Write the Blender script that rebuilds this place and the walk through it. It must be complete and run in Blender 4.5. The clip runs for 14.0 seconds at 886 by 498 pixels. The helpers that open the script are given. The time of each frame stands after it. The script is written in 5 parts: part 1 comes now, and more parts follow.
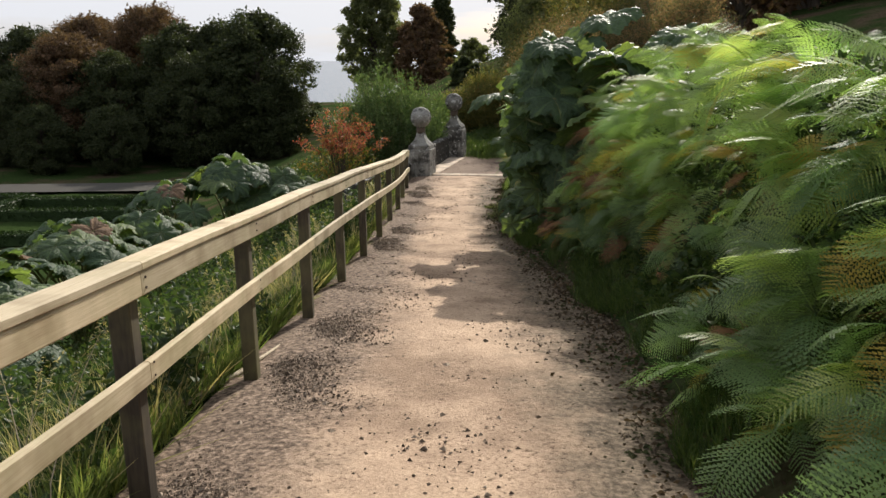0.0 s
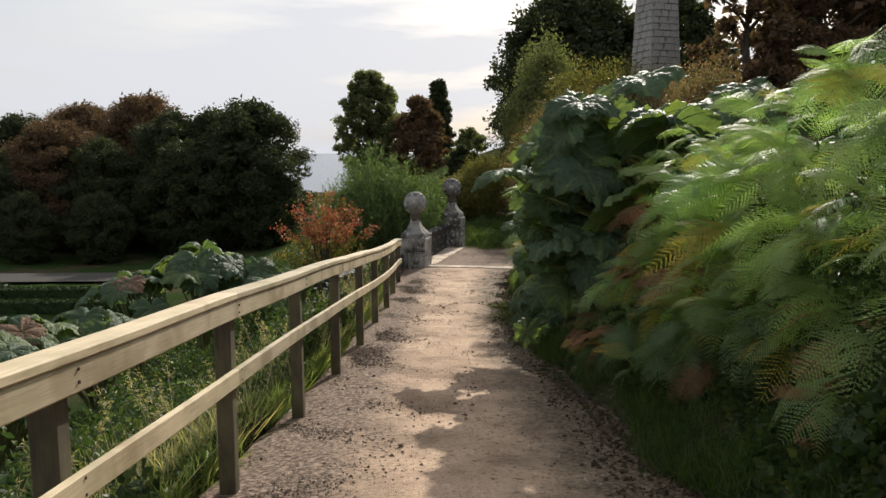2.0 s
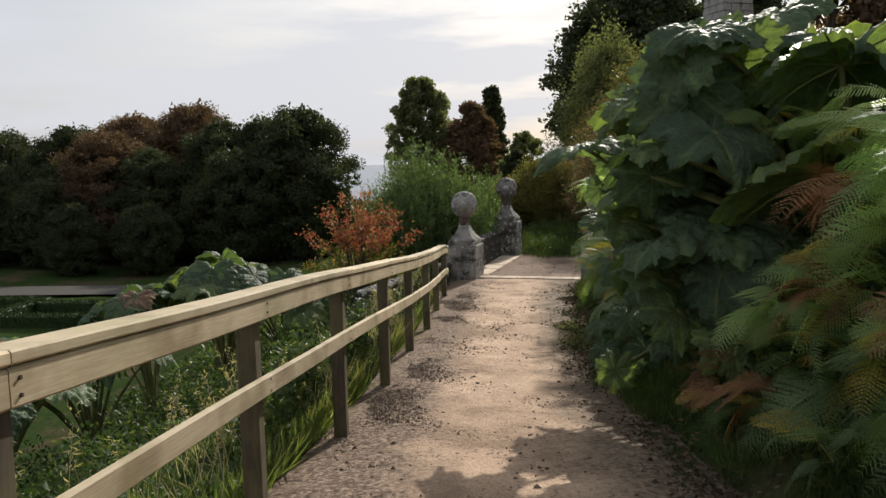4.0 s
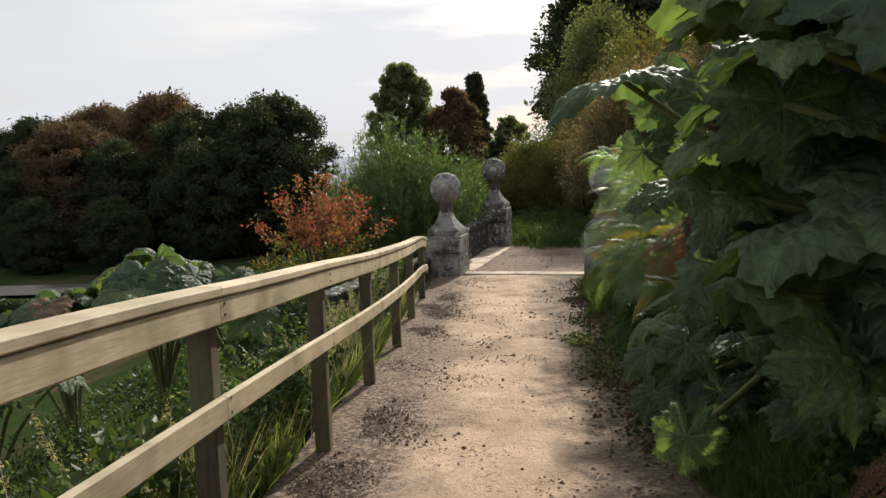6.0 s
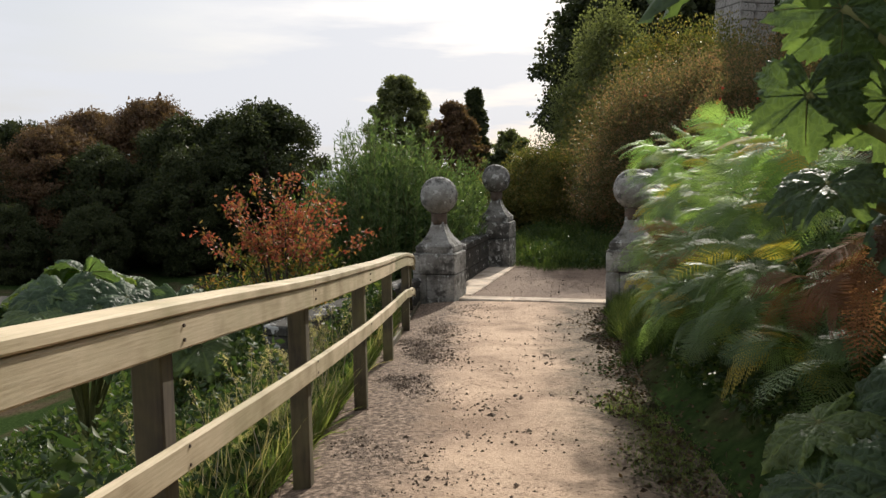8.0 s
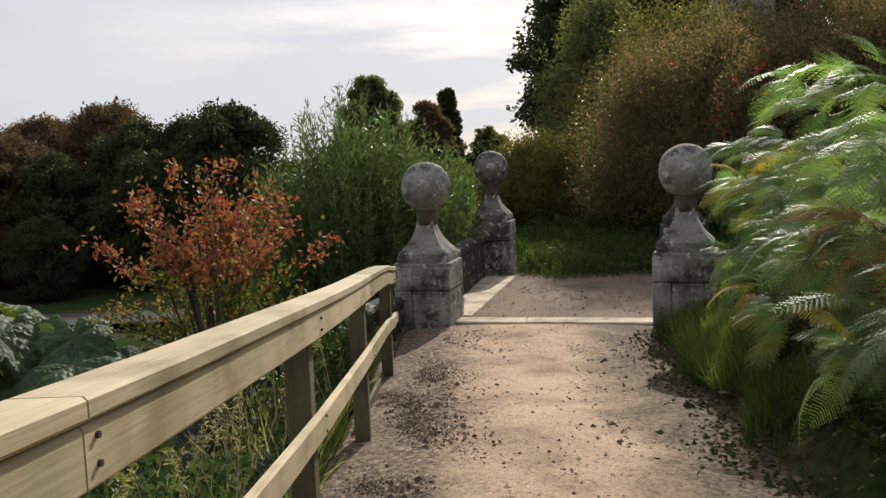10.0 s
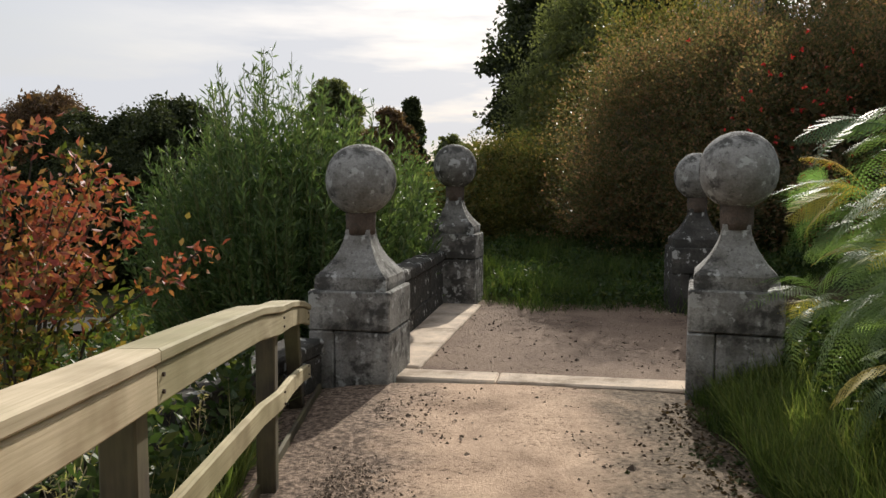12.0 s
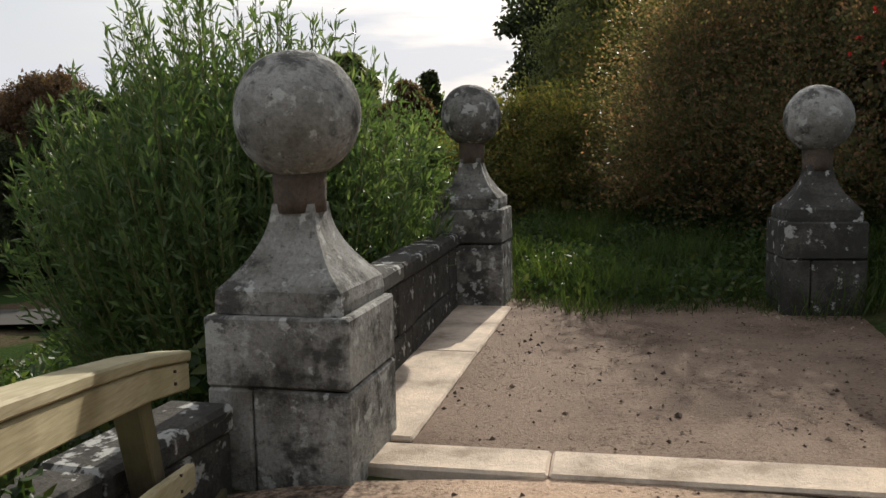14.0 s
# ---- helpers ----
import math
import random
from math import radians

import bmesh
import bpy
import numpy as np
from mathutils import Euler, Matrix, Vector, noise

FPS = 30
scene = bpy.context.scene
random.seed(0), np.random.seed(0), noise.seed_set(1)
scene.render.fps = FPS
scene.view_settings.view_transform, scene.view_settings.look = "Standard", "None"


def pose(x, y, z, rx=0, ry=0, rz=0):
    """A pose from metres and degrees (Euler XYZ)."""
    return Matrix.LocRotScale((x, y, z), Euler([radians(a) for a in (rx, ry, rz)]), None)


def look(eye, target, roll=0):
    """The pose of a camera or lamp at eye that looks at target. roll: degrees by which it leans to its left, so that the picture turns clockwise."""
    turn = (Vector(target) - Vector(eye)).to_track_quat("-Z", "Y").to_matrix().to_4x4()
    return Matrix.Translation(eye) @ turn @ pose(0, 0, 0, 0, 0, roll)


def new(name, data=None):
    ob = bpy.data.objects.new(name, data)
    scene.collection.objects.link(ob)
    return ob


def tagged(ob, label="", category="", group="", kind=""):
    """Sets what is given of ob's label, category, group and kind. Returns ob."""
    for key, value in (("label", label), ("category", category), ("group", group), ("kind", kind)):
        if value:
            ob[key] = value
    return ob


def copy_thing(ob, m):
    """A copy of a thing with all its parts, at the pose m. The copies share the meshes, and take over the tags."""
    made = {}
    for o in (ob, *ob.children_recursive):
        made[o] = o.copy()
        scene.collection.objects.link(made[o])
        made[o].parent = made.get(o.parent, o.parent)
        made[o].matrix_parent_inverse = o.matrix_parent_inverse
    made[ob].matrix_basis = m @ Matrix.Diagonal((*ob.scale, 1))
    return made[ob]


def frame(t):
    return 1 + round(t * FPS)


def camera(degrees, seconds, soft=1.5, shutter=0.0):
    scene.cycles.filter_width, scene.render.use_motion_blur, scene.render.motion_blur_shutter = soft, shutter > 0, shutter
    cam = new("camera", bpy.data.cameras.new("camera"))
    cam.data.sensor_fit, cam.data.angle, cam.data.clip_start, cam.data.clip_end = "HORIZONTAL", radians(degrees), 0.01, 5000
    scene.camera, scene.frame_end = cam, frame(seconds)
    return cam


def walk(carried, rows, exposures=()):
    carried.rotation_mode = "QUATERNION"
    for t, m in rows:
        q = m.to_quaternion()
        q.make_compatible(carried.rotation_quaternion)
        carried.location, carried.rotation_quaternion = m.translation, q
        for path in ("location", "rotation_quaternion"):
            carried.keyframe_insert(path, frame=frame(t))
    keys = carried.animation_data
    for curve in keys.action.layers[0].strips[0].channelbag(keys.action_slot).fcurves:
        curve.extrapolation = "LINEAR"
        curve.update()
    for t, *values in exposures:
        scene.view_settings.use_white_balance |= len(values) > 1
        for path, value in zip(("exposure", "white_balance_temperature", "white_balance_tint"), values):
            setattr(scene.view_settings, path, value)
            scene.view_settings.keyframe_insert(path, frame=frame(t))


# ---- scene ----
cam = camera(58.0, 14.0)
METRES, EYE, TILT, LEAN, TURN = 19.0, 1.4, -13.5, 0.7, 0.0
ROWS = [
    (0.0, 0.0, 0.0, 0.0, 0.0, 0.0, 0.0),
    (0.5, -0.008, 0.0315, 0.0013, 4.18, 2.31, -0.21),
    (1.0, -0.0064, 0.0638, 0.0056, 4.65, 3.08, -2.1),
    (1.5, -0.0045, 0.0978, 0.0096, 2.43, 4.0, -2.04),
    (2.0, -0.0005, 0.1312, 0.0141, -0.29, 6.47, -0.24),
    (2.5, -0.0009, 0.1666, 0.0167, 0.29, 8.11, 1.84),
    (3.0, -0.0009, 0.2011, 0.0205, 3.62, 8.45, 0.18),
    (3.5, 0.0009, 0.2373, 0.0245, 4.71, 7.71, -0.7),
    (4.0, 0.0011, 0.2706, 0.0282, 3.64, 7.16, -0.28),
    (6.5, -0.0013, 0.4403, 0.0507, 2.55, 6.1, 0.66),
    (7.0, -0.0006, 0.4728, 0.0546, 2.65, 5.68, -0.96),
    (7.5, -0.0009, 0.5048, 0.0598, 2.0, 6.58, -0.87),
    (8.0, -0.0029, 0.5379, 0.0637, 2.3, 7.68, -0.39),
    (10.5, -0.0198, 0.7288, 0.0928, 0.35, 8.11, 1.37),
    (11.0, -0.0199, 0.7653, 0.0985, -0.63, 8.67, -0.24),
    (11.5, -0.0163, 0.8042, 0.1057, -1.35, 8.76, -0.23),
    (12.0, -0.0111, 0.8387, 0.1121, -2.42, 8.77, -0.38),
    (12.5, -0.0094, 0.8761, 0.1184, -0.71, 9.9, 3.18),
    (13.0, -0.0088, 0.9118, 0.1239, 3.54, 9.03, 0.53),
    (13.5, -0.0044, 0.9513, 0.1312, 2.31, 7.92, 0.27),
    (14.0, -0.0006, 0.9865, 0.1372, -0.65, 7.12, 0.59),
]
EXPOSURES = [(0.0, 0.18), (1.5, 0.08), (3.0, 0.0), (4.0, -0.04), (6.5, 0.12), (8.0, 0.1), (10.5, -0.04), (12.5, -0.02), (14.0, 0.04)]
walk(cam, [(t, pose(0, 0, EYE, TILT, LEAN, TURN) @ pose(METRES * x, METRES * y, METRES * z, 90 + pitch, roll, yaw)) for t, x, y, z, yaw, pitch, roll in ROWS], EXPOSURES)

# ---- world and sun ----
SUN_AZ, SUN_EL = 16.5, 30.0
world = bpy.data.worlds.new("sky")
scene.world = world
world.use_nodes = True
wn, wl = world.node_tree.nodes, world.node_tree.links
wn.clear()
w_out = wn.new("ShaderNodeOutputWorld")
w_bg = wn.new("ShaderNodeBackground")
w_sky = wn.new("ShaderNodeTexSky")
w_sky.sky_type, w_sky.sun_disc = "NISHITA", False
w_sky.sun_elevation, w_sky.sun_rotation = radians(SUN_EL), radians(SUN_AZ)
w_sky.air_density, w_sky.dust_density, w_sky.ozone_density = 1.0, 4.0, 1.0
# thin streaky cloud over the clear sky
w_tc = wn.new("ShaderNodeTexCoord")
w_map = wn.new("ShaderNodeMapping")
w_map.inputs["Scale"].default_value = (1.2, 1.2, 7.0)
w_noise = wn.new("ShaderNodeTexNoise")
w_noise.inputs["Scale"].default_value = 1.6
w_noise.inputs["Detail"].default_value = 6.0
w_noise.inputs["Roughness"].default_value = 0.55
w_ramp = wn.new("ShaderNodeValToRGB")
w_ramp.color_ramp.elements[0].position, w_ramp.color_ramp.elements[0].color = 0.34, (0.5, 0.5, 0.5, 1)
w_ramp.color_ramp.elements[1].position, w_ramp.color_ramp.elements[1].color = 0.52, (0.95, 0.95, 0.95, 1)
w_mix = wn.new("ShaderNodeMixRGB")
w_mix.inputs["Color2"].default_value = (6.35, 6.5, 6.95, 1)
w_bg.inputs["Strength"].default_value = 0.115
wl.new(w_tc.outputs["Generated"], w_map.inputs["Vector"])
wl.new(w_map.outputs["Vector"], w_noise.inputs["Vector"])
wl.new(w_noise.outputs["Fac"], w_ramp.inputs["Fac"])
wl.new(w_ramp.outputs["Color"], w_mix.inputs["Fac"])
wl.new(w_sky.outputs["Color"], w_mix.inputs["Color1"])
wl.new(w_mix.outputs["Color"], w_bg.inputs["Color"])
wl.new(w_bg.outputs["Background"], w_out.inputs["Surface"])

sun_data = bpy.data.lights.new("sun", "SUN")
sun_data.energy, sun_data.angle, sun_data.color = 5.2, radians(0.6), (1.0, 0.925, 0.82)
sun = new("sun", sun_data)
sun_dir = Vector((math.sin(radians(SUN_AZ)) * math.cos(radians(SUN_EL)), math.cos(radians(SUN_AZ)) * math.cos(radians(SUN_EL)), math.sin(radians(SUN_EL))))
sun.matrix_world = look(sun_dir * 60, (0, 0, 0))

# ---- materials ----


def surface(name, roughness=0.8):
    m = bpy.data.materials.new(name)
    m.use_nodes = True
    n, l = m.node_tree.nodes, m.node_tree.links
    b = n["Principled BSDF"]
    b.inputs["Roughness"].default_value = roughness
    b.inputs["Specular IOR Level"].default_value = 0.15 if roughness > 0.85 else 0.4
    return m, n, l, b


def noise_node(n, l, scale, detail=5.0, rough=0.55, space="Object", stretch=None, slope=0.0):
    tc = n.new("ShaderNodeTexCoord")
    tex = n.new("ShaderNodeTexNoise")
    tex.inputs["Scale"].default_value, tex.inputs["Detail"].default_value, tex.inputs["Roughness"].default_value = scale, detail, rough
    if stretch:
        mp = n.new("ShaderNodeMapping")
        mp.inputs["Scale"].default_value = stretch
        turn = n.new("ShaderNodeMapping")
        turn.inputs["Rotation"].default_value = (slope, 0.0, 0.0)
        l.new(tc.outputs[space], turn.inputs["Vector"])
        l.new(turn.outputs["Vector"], mp.inputs["Vector"])
        l.new(mp.outputs["Vector"], tex.inputs["Vector"])
    else:
        l.new(tc.outputs[space], tex.inputs["Vector"])
    return tex.outputs["Fac"]


def ramp(n, l, fac, stops):
    r = n.new("ShaderNodeValToRGB")
    e = r.color_ramp.elements
    while len(e) < len(stops):
        e.new(0.5)
    for k, (p, c) in enumerate(stops):
        e[k].position, e[k].color = p, (*c, 1)
    l.new(fac, r.inputs["Fac"])
    return r.outputs["Color"]


def mix(n, l, fac, a, b, mode="MIX"):
    m = n.new("ShaderNodeMixRGB")
    m.blend_type = mode
    for sock, v in (("Fac", fac), ("Color1", a), ("Color2", b)):
        if isinstance(v, (int, float)):
            m.inputs[sock].default_value = v
        elif isinstance(v, tuple):
            m.inputs[sock].default_value = (*v, 1)
        else:
            l.new(v, m.inputs[sock])
    return m.outputs["Color"]


def bump(n, l, b, fac, strength=0.5, distance=0.02):
    bp = n.new("ShaderNodeBump")
    bp.inputs["Strength"].default_value, bp.inputs["Distance"].default_value = strength, distance
    l.new(fac, bp.inputs["Height"])
    l.new(bp.outputs["Normal"], b.inputs["Normal"])


def leaf_material(name, stops, roughness=0.45, through_light=0.35, through_tint=(0.95, 1.0, 0.5), by_object=False, vein=0.0, gain=2.0, gloss=0.16):
    """Leaves: colour varies from leaf to leaf; some light passes through."""
    m, n, l, b = surface(name, roughness)
    if by_object:
        info = n.new("ShaderNodeObjectInfo").outputs["Random"]
    else:
        info = n.new("ShaderNodeNewGeometry").outputs["Random Per Island"]
    col = ramp(n, l, info, stops)
    blotch = noise_node(n, l, 3.0, 4.0)
    shade = ramp(n, l, blotch, [(0.3, (0.72, 0.72, 0.72)), (0.7, (1.2, 1.2, 1.15))])
    col = mix(n, l, 1.0, col, shade, "MULTIPLY")
    if vein:
        # pale ribs fanning from the stalk, a net of small veins and quilted flesh between them
        at = n.new("ShaderNodeTexCoord")
        sep = n.new("ShaderNodeSeparateXYZ")
        l.new(at.outputs["Object"], sep.inputs["Vector"])
        turn = n.new("ShaderNodeMath")
        turn.operation = "ARCTAN2"
        l.new(sep.outputs["X"], turn.inputs[0])
        l.new(sep.outputs["Y"], turn.inputs[1])
        wave = n.new("ShaderNodeMath")
        wave.operation = "MULTIPLY"
        wave.inputs[1].default_value = 3.5
        l.new(turn.outputs["Value"], wave.inputs[0])
        cosine = n.new("ShaderNodeMath")
        cosine.operation = "COSINE"
        l.new(wave.outputs["Value"], cosine.inputs[0])
        size = n.new("ShaderNodeMath")
        size.operation = "ABSOLUTE"
        l.new(cosine.outputs["Value"], size.inputs[0])
        ribs = ramp(n, l, size.outputs["Value"], [(0.955, (0.0, 0.0, 0.0)), (0.995, (0.7, 0.7, 0.7))])
        cells = n.new("ShaderNodeTexVoronoi")
        cells.feature = "DISTANCE_TO_EDGE"
        cells.inputs["Scale"].default_value = 15.0
        l.new(at.outputs["Object"], cells.inputs["Vector"])
        net = ramp(n, l, cells.outputs["Distance"], [(0.0, (0.32, 0.32, 0.32)), (0.1, (0.0, 0.0, 0.0))])
        paler = mix(n, l, 1.0, col, (1.9, 1.8, 1.5), "MULTIPLY")
        col = mix(n, l, net, col, paler)
        col = mix(n, l, ribs, col, paler)
    l.new(col, b.inputs["Base Color"])
    b.inputs["Specular IOR Level"].default_value = gloss
    tr = n.new("ShaderNodeBsdfTranslucent")
    tcol = mix(n, l, 1.0, col, through_tint, "MULTIPLY")
    glow = mix(n, l, 1.0, tcol, (gain, gain, gain), "MULTIPLY")
    l.new(glow, tr.inputs["Color"])
    if vein:
        bump(n, l, b, cells.outputs["Distance"], vein, 0.045)
    ms = n.new("ShaderNodeMixShader")
    ms.inputs["Fac"].default_value = through_light
    l.new(b.outputs["BSDF"], ms.inputs[1])
    l.new(tr.outputs["BSDF"], ms.inputs[2])
    l.new(ms.outputs["Shader"], n["Material Output"].inputs["Surface"])
    return m


def gravel_material(name="pale_gravel_path", verge=False, tone=(1.0, 1.0, 1.0)):
    m, n, l, b = surface(name, 0.92)
    fine = noise_node(n, l, 60.0, 7.0, 0.75)
    base = ramp(n, l, fine, [(0.28, (0.19, 0.13, 0.09)), (0.45, (0.44, 0.32, 0.225)), (0.6, (0.55, 0.41, 0.295)), (0.78, (0.7, 0.55, 0.415))])
    damp = noise_node(n, l, 1.1, 6.0, 0.65)
    patch = ramp(n, l, damp, [(0.36, (0.56, 0.53, 0.515)), (0.48, (0.88, 0.86, 0.85)), (0.6, (1.06, 1.05, 1.04))])
    col = mix(n, l, 1.0, base, patch, "MULTIPLY")
    crumbs = noise_node(n, l, 26.0, 4.0, 0.7)
    crumb = ramp(n, l, crumbs, [(0.36, (0.3, 0.26, 0.245)), (0.45, (1.0, 1.0, 1.0))])
    clumped = noise_node(n, l, 1.8, 3.0, 0.6)
    where = ramp(n, l, clumped, [(0.4, (0.0, 0.0, 0.0)), (0.55, (1.0, 1.0, 1.0))])
    col = mix(n, l, mix(n, l, 1.0, where, (0.9, 0.9, 0.9), "MULTIPLY"), col, mix(n, l, 1.0, col, crumb, "MULTIPLY"))
    height = fine
    if verge:
        # coarse dark grit and earth along both margins
        uv = n.new("ShaderNodeUVMap")
        uv.uv_map = "across"
        sep = n.new("ShaderNodeSeparateXYZ")
        l.new(uv.outputs["UV"], sep.inputs["Vector"])
        wob = n.new("ShaderNodeMath")
        wob.operation = "MULTIPLY_ADD"
        l.new(noise_node(n, l, 2.6, 6.0, 0.7), wob.inputs[0])
        wob.inputs[1].default_value = 0.42
        l.new(sep.outputs["X"], wob.inputs[2])
        side = ramp(n, l, wob.outputs["Value"], [(0.42, (1.0, 1.0, 1.0)), (0.58, (0.0, 0.0, 0.0)), (0.99, (0.0, 0.0, 0.0)), (1.0, (0.0, 0.0, 0.0))])
        far = n.new("ShaderNodeMath")
        far.operation = "SUBTRACT"
        far.inputs[0].default_value = 1.42
        l.new(wob.outputs["Value"], far.inputs[1])
        other = ramp(n, l, far.outputs["Value"], [(0.44, (1.0, 1.0, 1.0)), (0.62, (0.0, 0.0, 0.0))])
        grit = ramp(n, l, crumbs, [(0.34, (0.045, 0.033, 0.024)), (0.5, (0.165, 0.12, 0.088)), (0.66, (0.38, 0.285, 0.215))])
        earth = ramp(n, l, crumbs, [(0.32, (0.05, 0.038, 0.026)), (0.5, (0.13, 0.1, 0.07)), (0.68, (0.26, 0.2, 0.145))])
        col = mix(n, l, side, col, grit)
        col = mix(n, l, other, col, earth)
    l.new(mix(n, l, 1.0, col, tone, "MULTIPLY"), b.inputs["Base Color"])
    bp = n.new("ShaderNodeBump")
    bp.inputs["Strength"].default_value, bp.inputs["Distance"].default_value = 0.6, 0.02
    l.new(crumbs, bp.inputs["Height"])
    bq = n.new("ShaderNodeBump")
    bq.inputs["Strength"].default_value, bq.inputs["Distance"].default_value = 0.8, 0.01
    l.new(fine, bq.inputs["Height"])
    l.new(bp.outputs["Normal"], bq.inputs["Normal"])
    l.new(bq.outputs["Normal"], b.inputs["Normal"])
    return m


def soil_material():
    m, n, l, b = surface("soil_and_litter", 0.95)
    fine = noise_node(n, l, 30.0, 6.0, 0.7)
    base = ramp(n, l, fine, [(0.3, (0.03, 0.022, 0.014)), (0.55, (0.085, 0.062, 0.04)), (0.75, (0.17, 0.125, 0.085))])
    big = noise_node(n, l, 0.6, 4.0)
    green = ramp(n, l, fine, [(0.3, (0.02, 0.035, 0.01)), (0.7, (0.07, 0.1, 0.03))])
    fac = ramp(n, l, big, [(0.42, (0.0, 0.0, 0.0)), (0.58, (1.0, 1.0, 1.0))])
    l.new(mix(n, l, fac, base, green), b.inputs["Base Color"])
    bump(n, l, b, fine, 0.8, 0.03)
    return m


def ground_material():
    """The one ground sheet: mown grass far off, soil and green near by."""
    m, n, l, b = surface("garden_ground", 0.95)
    b.inputs["Specular IOR Level"].default_value = 0.0
    fine = noise_node(n, l, 9.0, 6.0, 0.7)
    big = noise_node(n, l, 0.35, 5.0)
    green = ramp(n, l, fine, [(0.3, (0.014, 0.026, 0.009)), (0.7, (0.045, 0.07, 0.022))])
    brown = ramp(n, l, fine, [(0.3, (0.035, 0.026, 0.016)), (0.7, (0.11, 0.085, 0.055))])
    fac = ramp(n, l, big, [(0.48, (0.0, 0.0, 0.0)), (0.62, (1.0, 1.0, 1.0))])
    l.new(mix(n, l, fac, green, brown), b.inputs["Base Color"])
    bump(n, l, b, fine, 0.8, 0.04)
    return m


def stone_material(name, pale, mid, lichen_dark=0.5, white=0.0, specks=0.8):
    """Old weathered stone: stained face, dark crusts, small white lichen rosettes, pitted."""
    m, n, l, b = surface(name, 0.9)
    grain = noise_node(n, l, 55.0, 6.0, 0.7)
    base = ramp(n, l, grain, [(0.3, mid), (0.7, pale)])
    cloud = noise_node(n, l, 2.6, 6.0, 0.6)
    base = mix(n, l, 1.0, base, ramp(n, l, cloud, [(0.34, (0.52, 0.5, 0.46)), (0.5, (0.95, 0.95, 0.94)), (0.66, (1.25, 1.24, 1.2))]), "MULTIPLY")
    streak = noise_node(n, l, 7.0, 5.0, 0.6, stretch=(1.0, 1.0, 0.16))
    base = mix(n, l, ramp(n, l, streak, [(0.52, (0.0, 0.0, 0.0)), (0.7, (specks * 0.7, specks * 0.7, specks * 0.7))]), base, (0.088, 0.08, 0.068))
    moss = noise_node(n, l, 3.1, 9.0, 0.7)
    edge = 0.61 - 0.16 * lichen_dark
    base = mix(n, l, ramp(n, l, moss, [(edge, (0.0, 0.0, 0.0)), (edge + 0.09, (0.85, 0.85, 0.85))]), base, (0.038, 0.037, 0.033))
    pits = noise_node(n, l, 19.0, 6.0, 0.72)
    base = mix(n, l, ramp(n, l, pits, [(0.58, (0.0, 0.0, 0.0)), (0.66, (specks, specks, specks))]), base, (0.065, 0.06, 0.052))
    if white:
        w = noise_node(n, l, 8.5, 8.0, 0.62)
        edge = 0.7 - 0.16 * white
        base = mix(n, l, ramp(n, l, w, [(edge, (0.0, 0.0, 0.0)), (edge + 0.04, (0.85, 0.85, 0.85))]), base, (0.43, 0.43, 0.4))
    l.new(base, b.inputs["Base Color"])
    rough = n.new("ShaderNodeBump")
    rough.inputs["Strength"].default_value, rough.inputs["Distance"].default_value = 0.5, 0.015
    l.new(grain, rough.inputs["Height"])
    bp = n.new("ShaderNodeBump")
    bp.inputs["Strength"].default_value, bp.inputs["Distance"].default_value = 0.6, 0.02
    l.new(pits, bp.inputs["Height"])
    l.new(rough.outputs["Normal"], bp.inputs["Normal"])
    l.new(bp.outputs["Normal"], b.inputs["Normal"])
    return m


def timber_material(name, light, dark, stretch):
    m, n, l, b = surface(name, 0.75)
    grain = noise_node(n, l, 9.0, 6.0, 0.6, stretch=stretch, slope=0.08)
    base = ramp(n, l, grain, [(0.3, dark), (0.62, light)])
    knots = noise_node(n, l, 3.0, 3.0, 0.5)
    base = mix(n, l, 1.0, base, ramp(n, l, knots, [(0.3, (0.6, 0.56, 0.5)), (0.5, (1.0, 1.0, 1.0))]), "MULTIPLY")
    rnd = n.new("ShaderNodeObjectInfo").outputs["Random"]
    base = mix(n, l, 1.0, base, ramp(n, l, rnd, [(0.0, (0.82, 0.82, 0.8)), (1.0, (1.12, 1.1, 1.04))]), "MULTIPLY")
    green = noise_node(n, l, 1.7, 5.0, 0.6)
    base = mix(n, l, ramp(n, l, green, [(0.42, (0.0, 0.0, 0.0)), (0.7, (0.55, 0.55, 0.55))]), base, (0.2, 0.185, 0.075))
    l.new(base, b.inputs["Base Color"])
    bump(n, l, b, grain, 0.2, 0.004)
    return m


def bark_material(name, a, c):
    m, n, l, b = surface(name, 0.95)
    f = noise_node(n, l, 12.0, 5.0, 0.6, stretch=(1.0, 1.0, 0.25))
    l.new(ramp(n, l, f, [(0.3, a), (0.7, c)]), b.inputs["Base Color"])
    bump(n, l, b, f, 0.8, 0.03)
    return m


# Brown earth; its low tone also carries the shade over the gateway floor.
M_EARTH_SHADED = gravel_material("trodden_earth_with_shade", False, (0.42, 0.42, 0.44))
M_PATH = gravel_material("pale_gravel_with_gritty_verges", True)
M_SOIL = soil_material()
M_GROUND = ground_material()
M_STONE = stone_material("lichened_sandstone", (0.36, 0.352, 0.328), (0.2, 0.195, 0.181), 0.74, 0.75, 0.75)
M_STONE_SPOTTED = stone_material("black_spotted_stone", (0.26, 0.25, 0.23), (0.13, 0.125, 0.115), 0.95, 0.9, 0.7)
M_NECK = stone_material("rust_stained_stone", (0.15, 0.115, 0.09), (0.08, 0.062, 0.05), 0.6, 0.0, 0.6)
M_STONE_DARK = stone_material("blackened_lichen_stone", (0.11, 0.104, 0.092), (0.045, 0.043, 0.039), 1.0, 0.7)
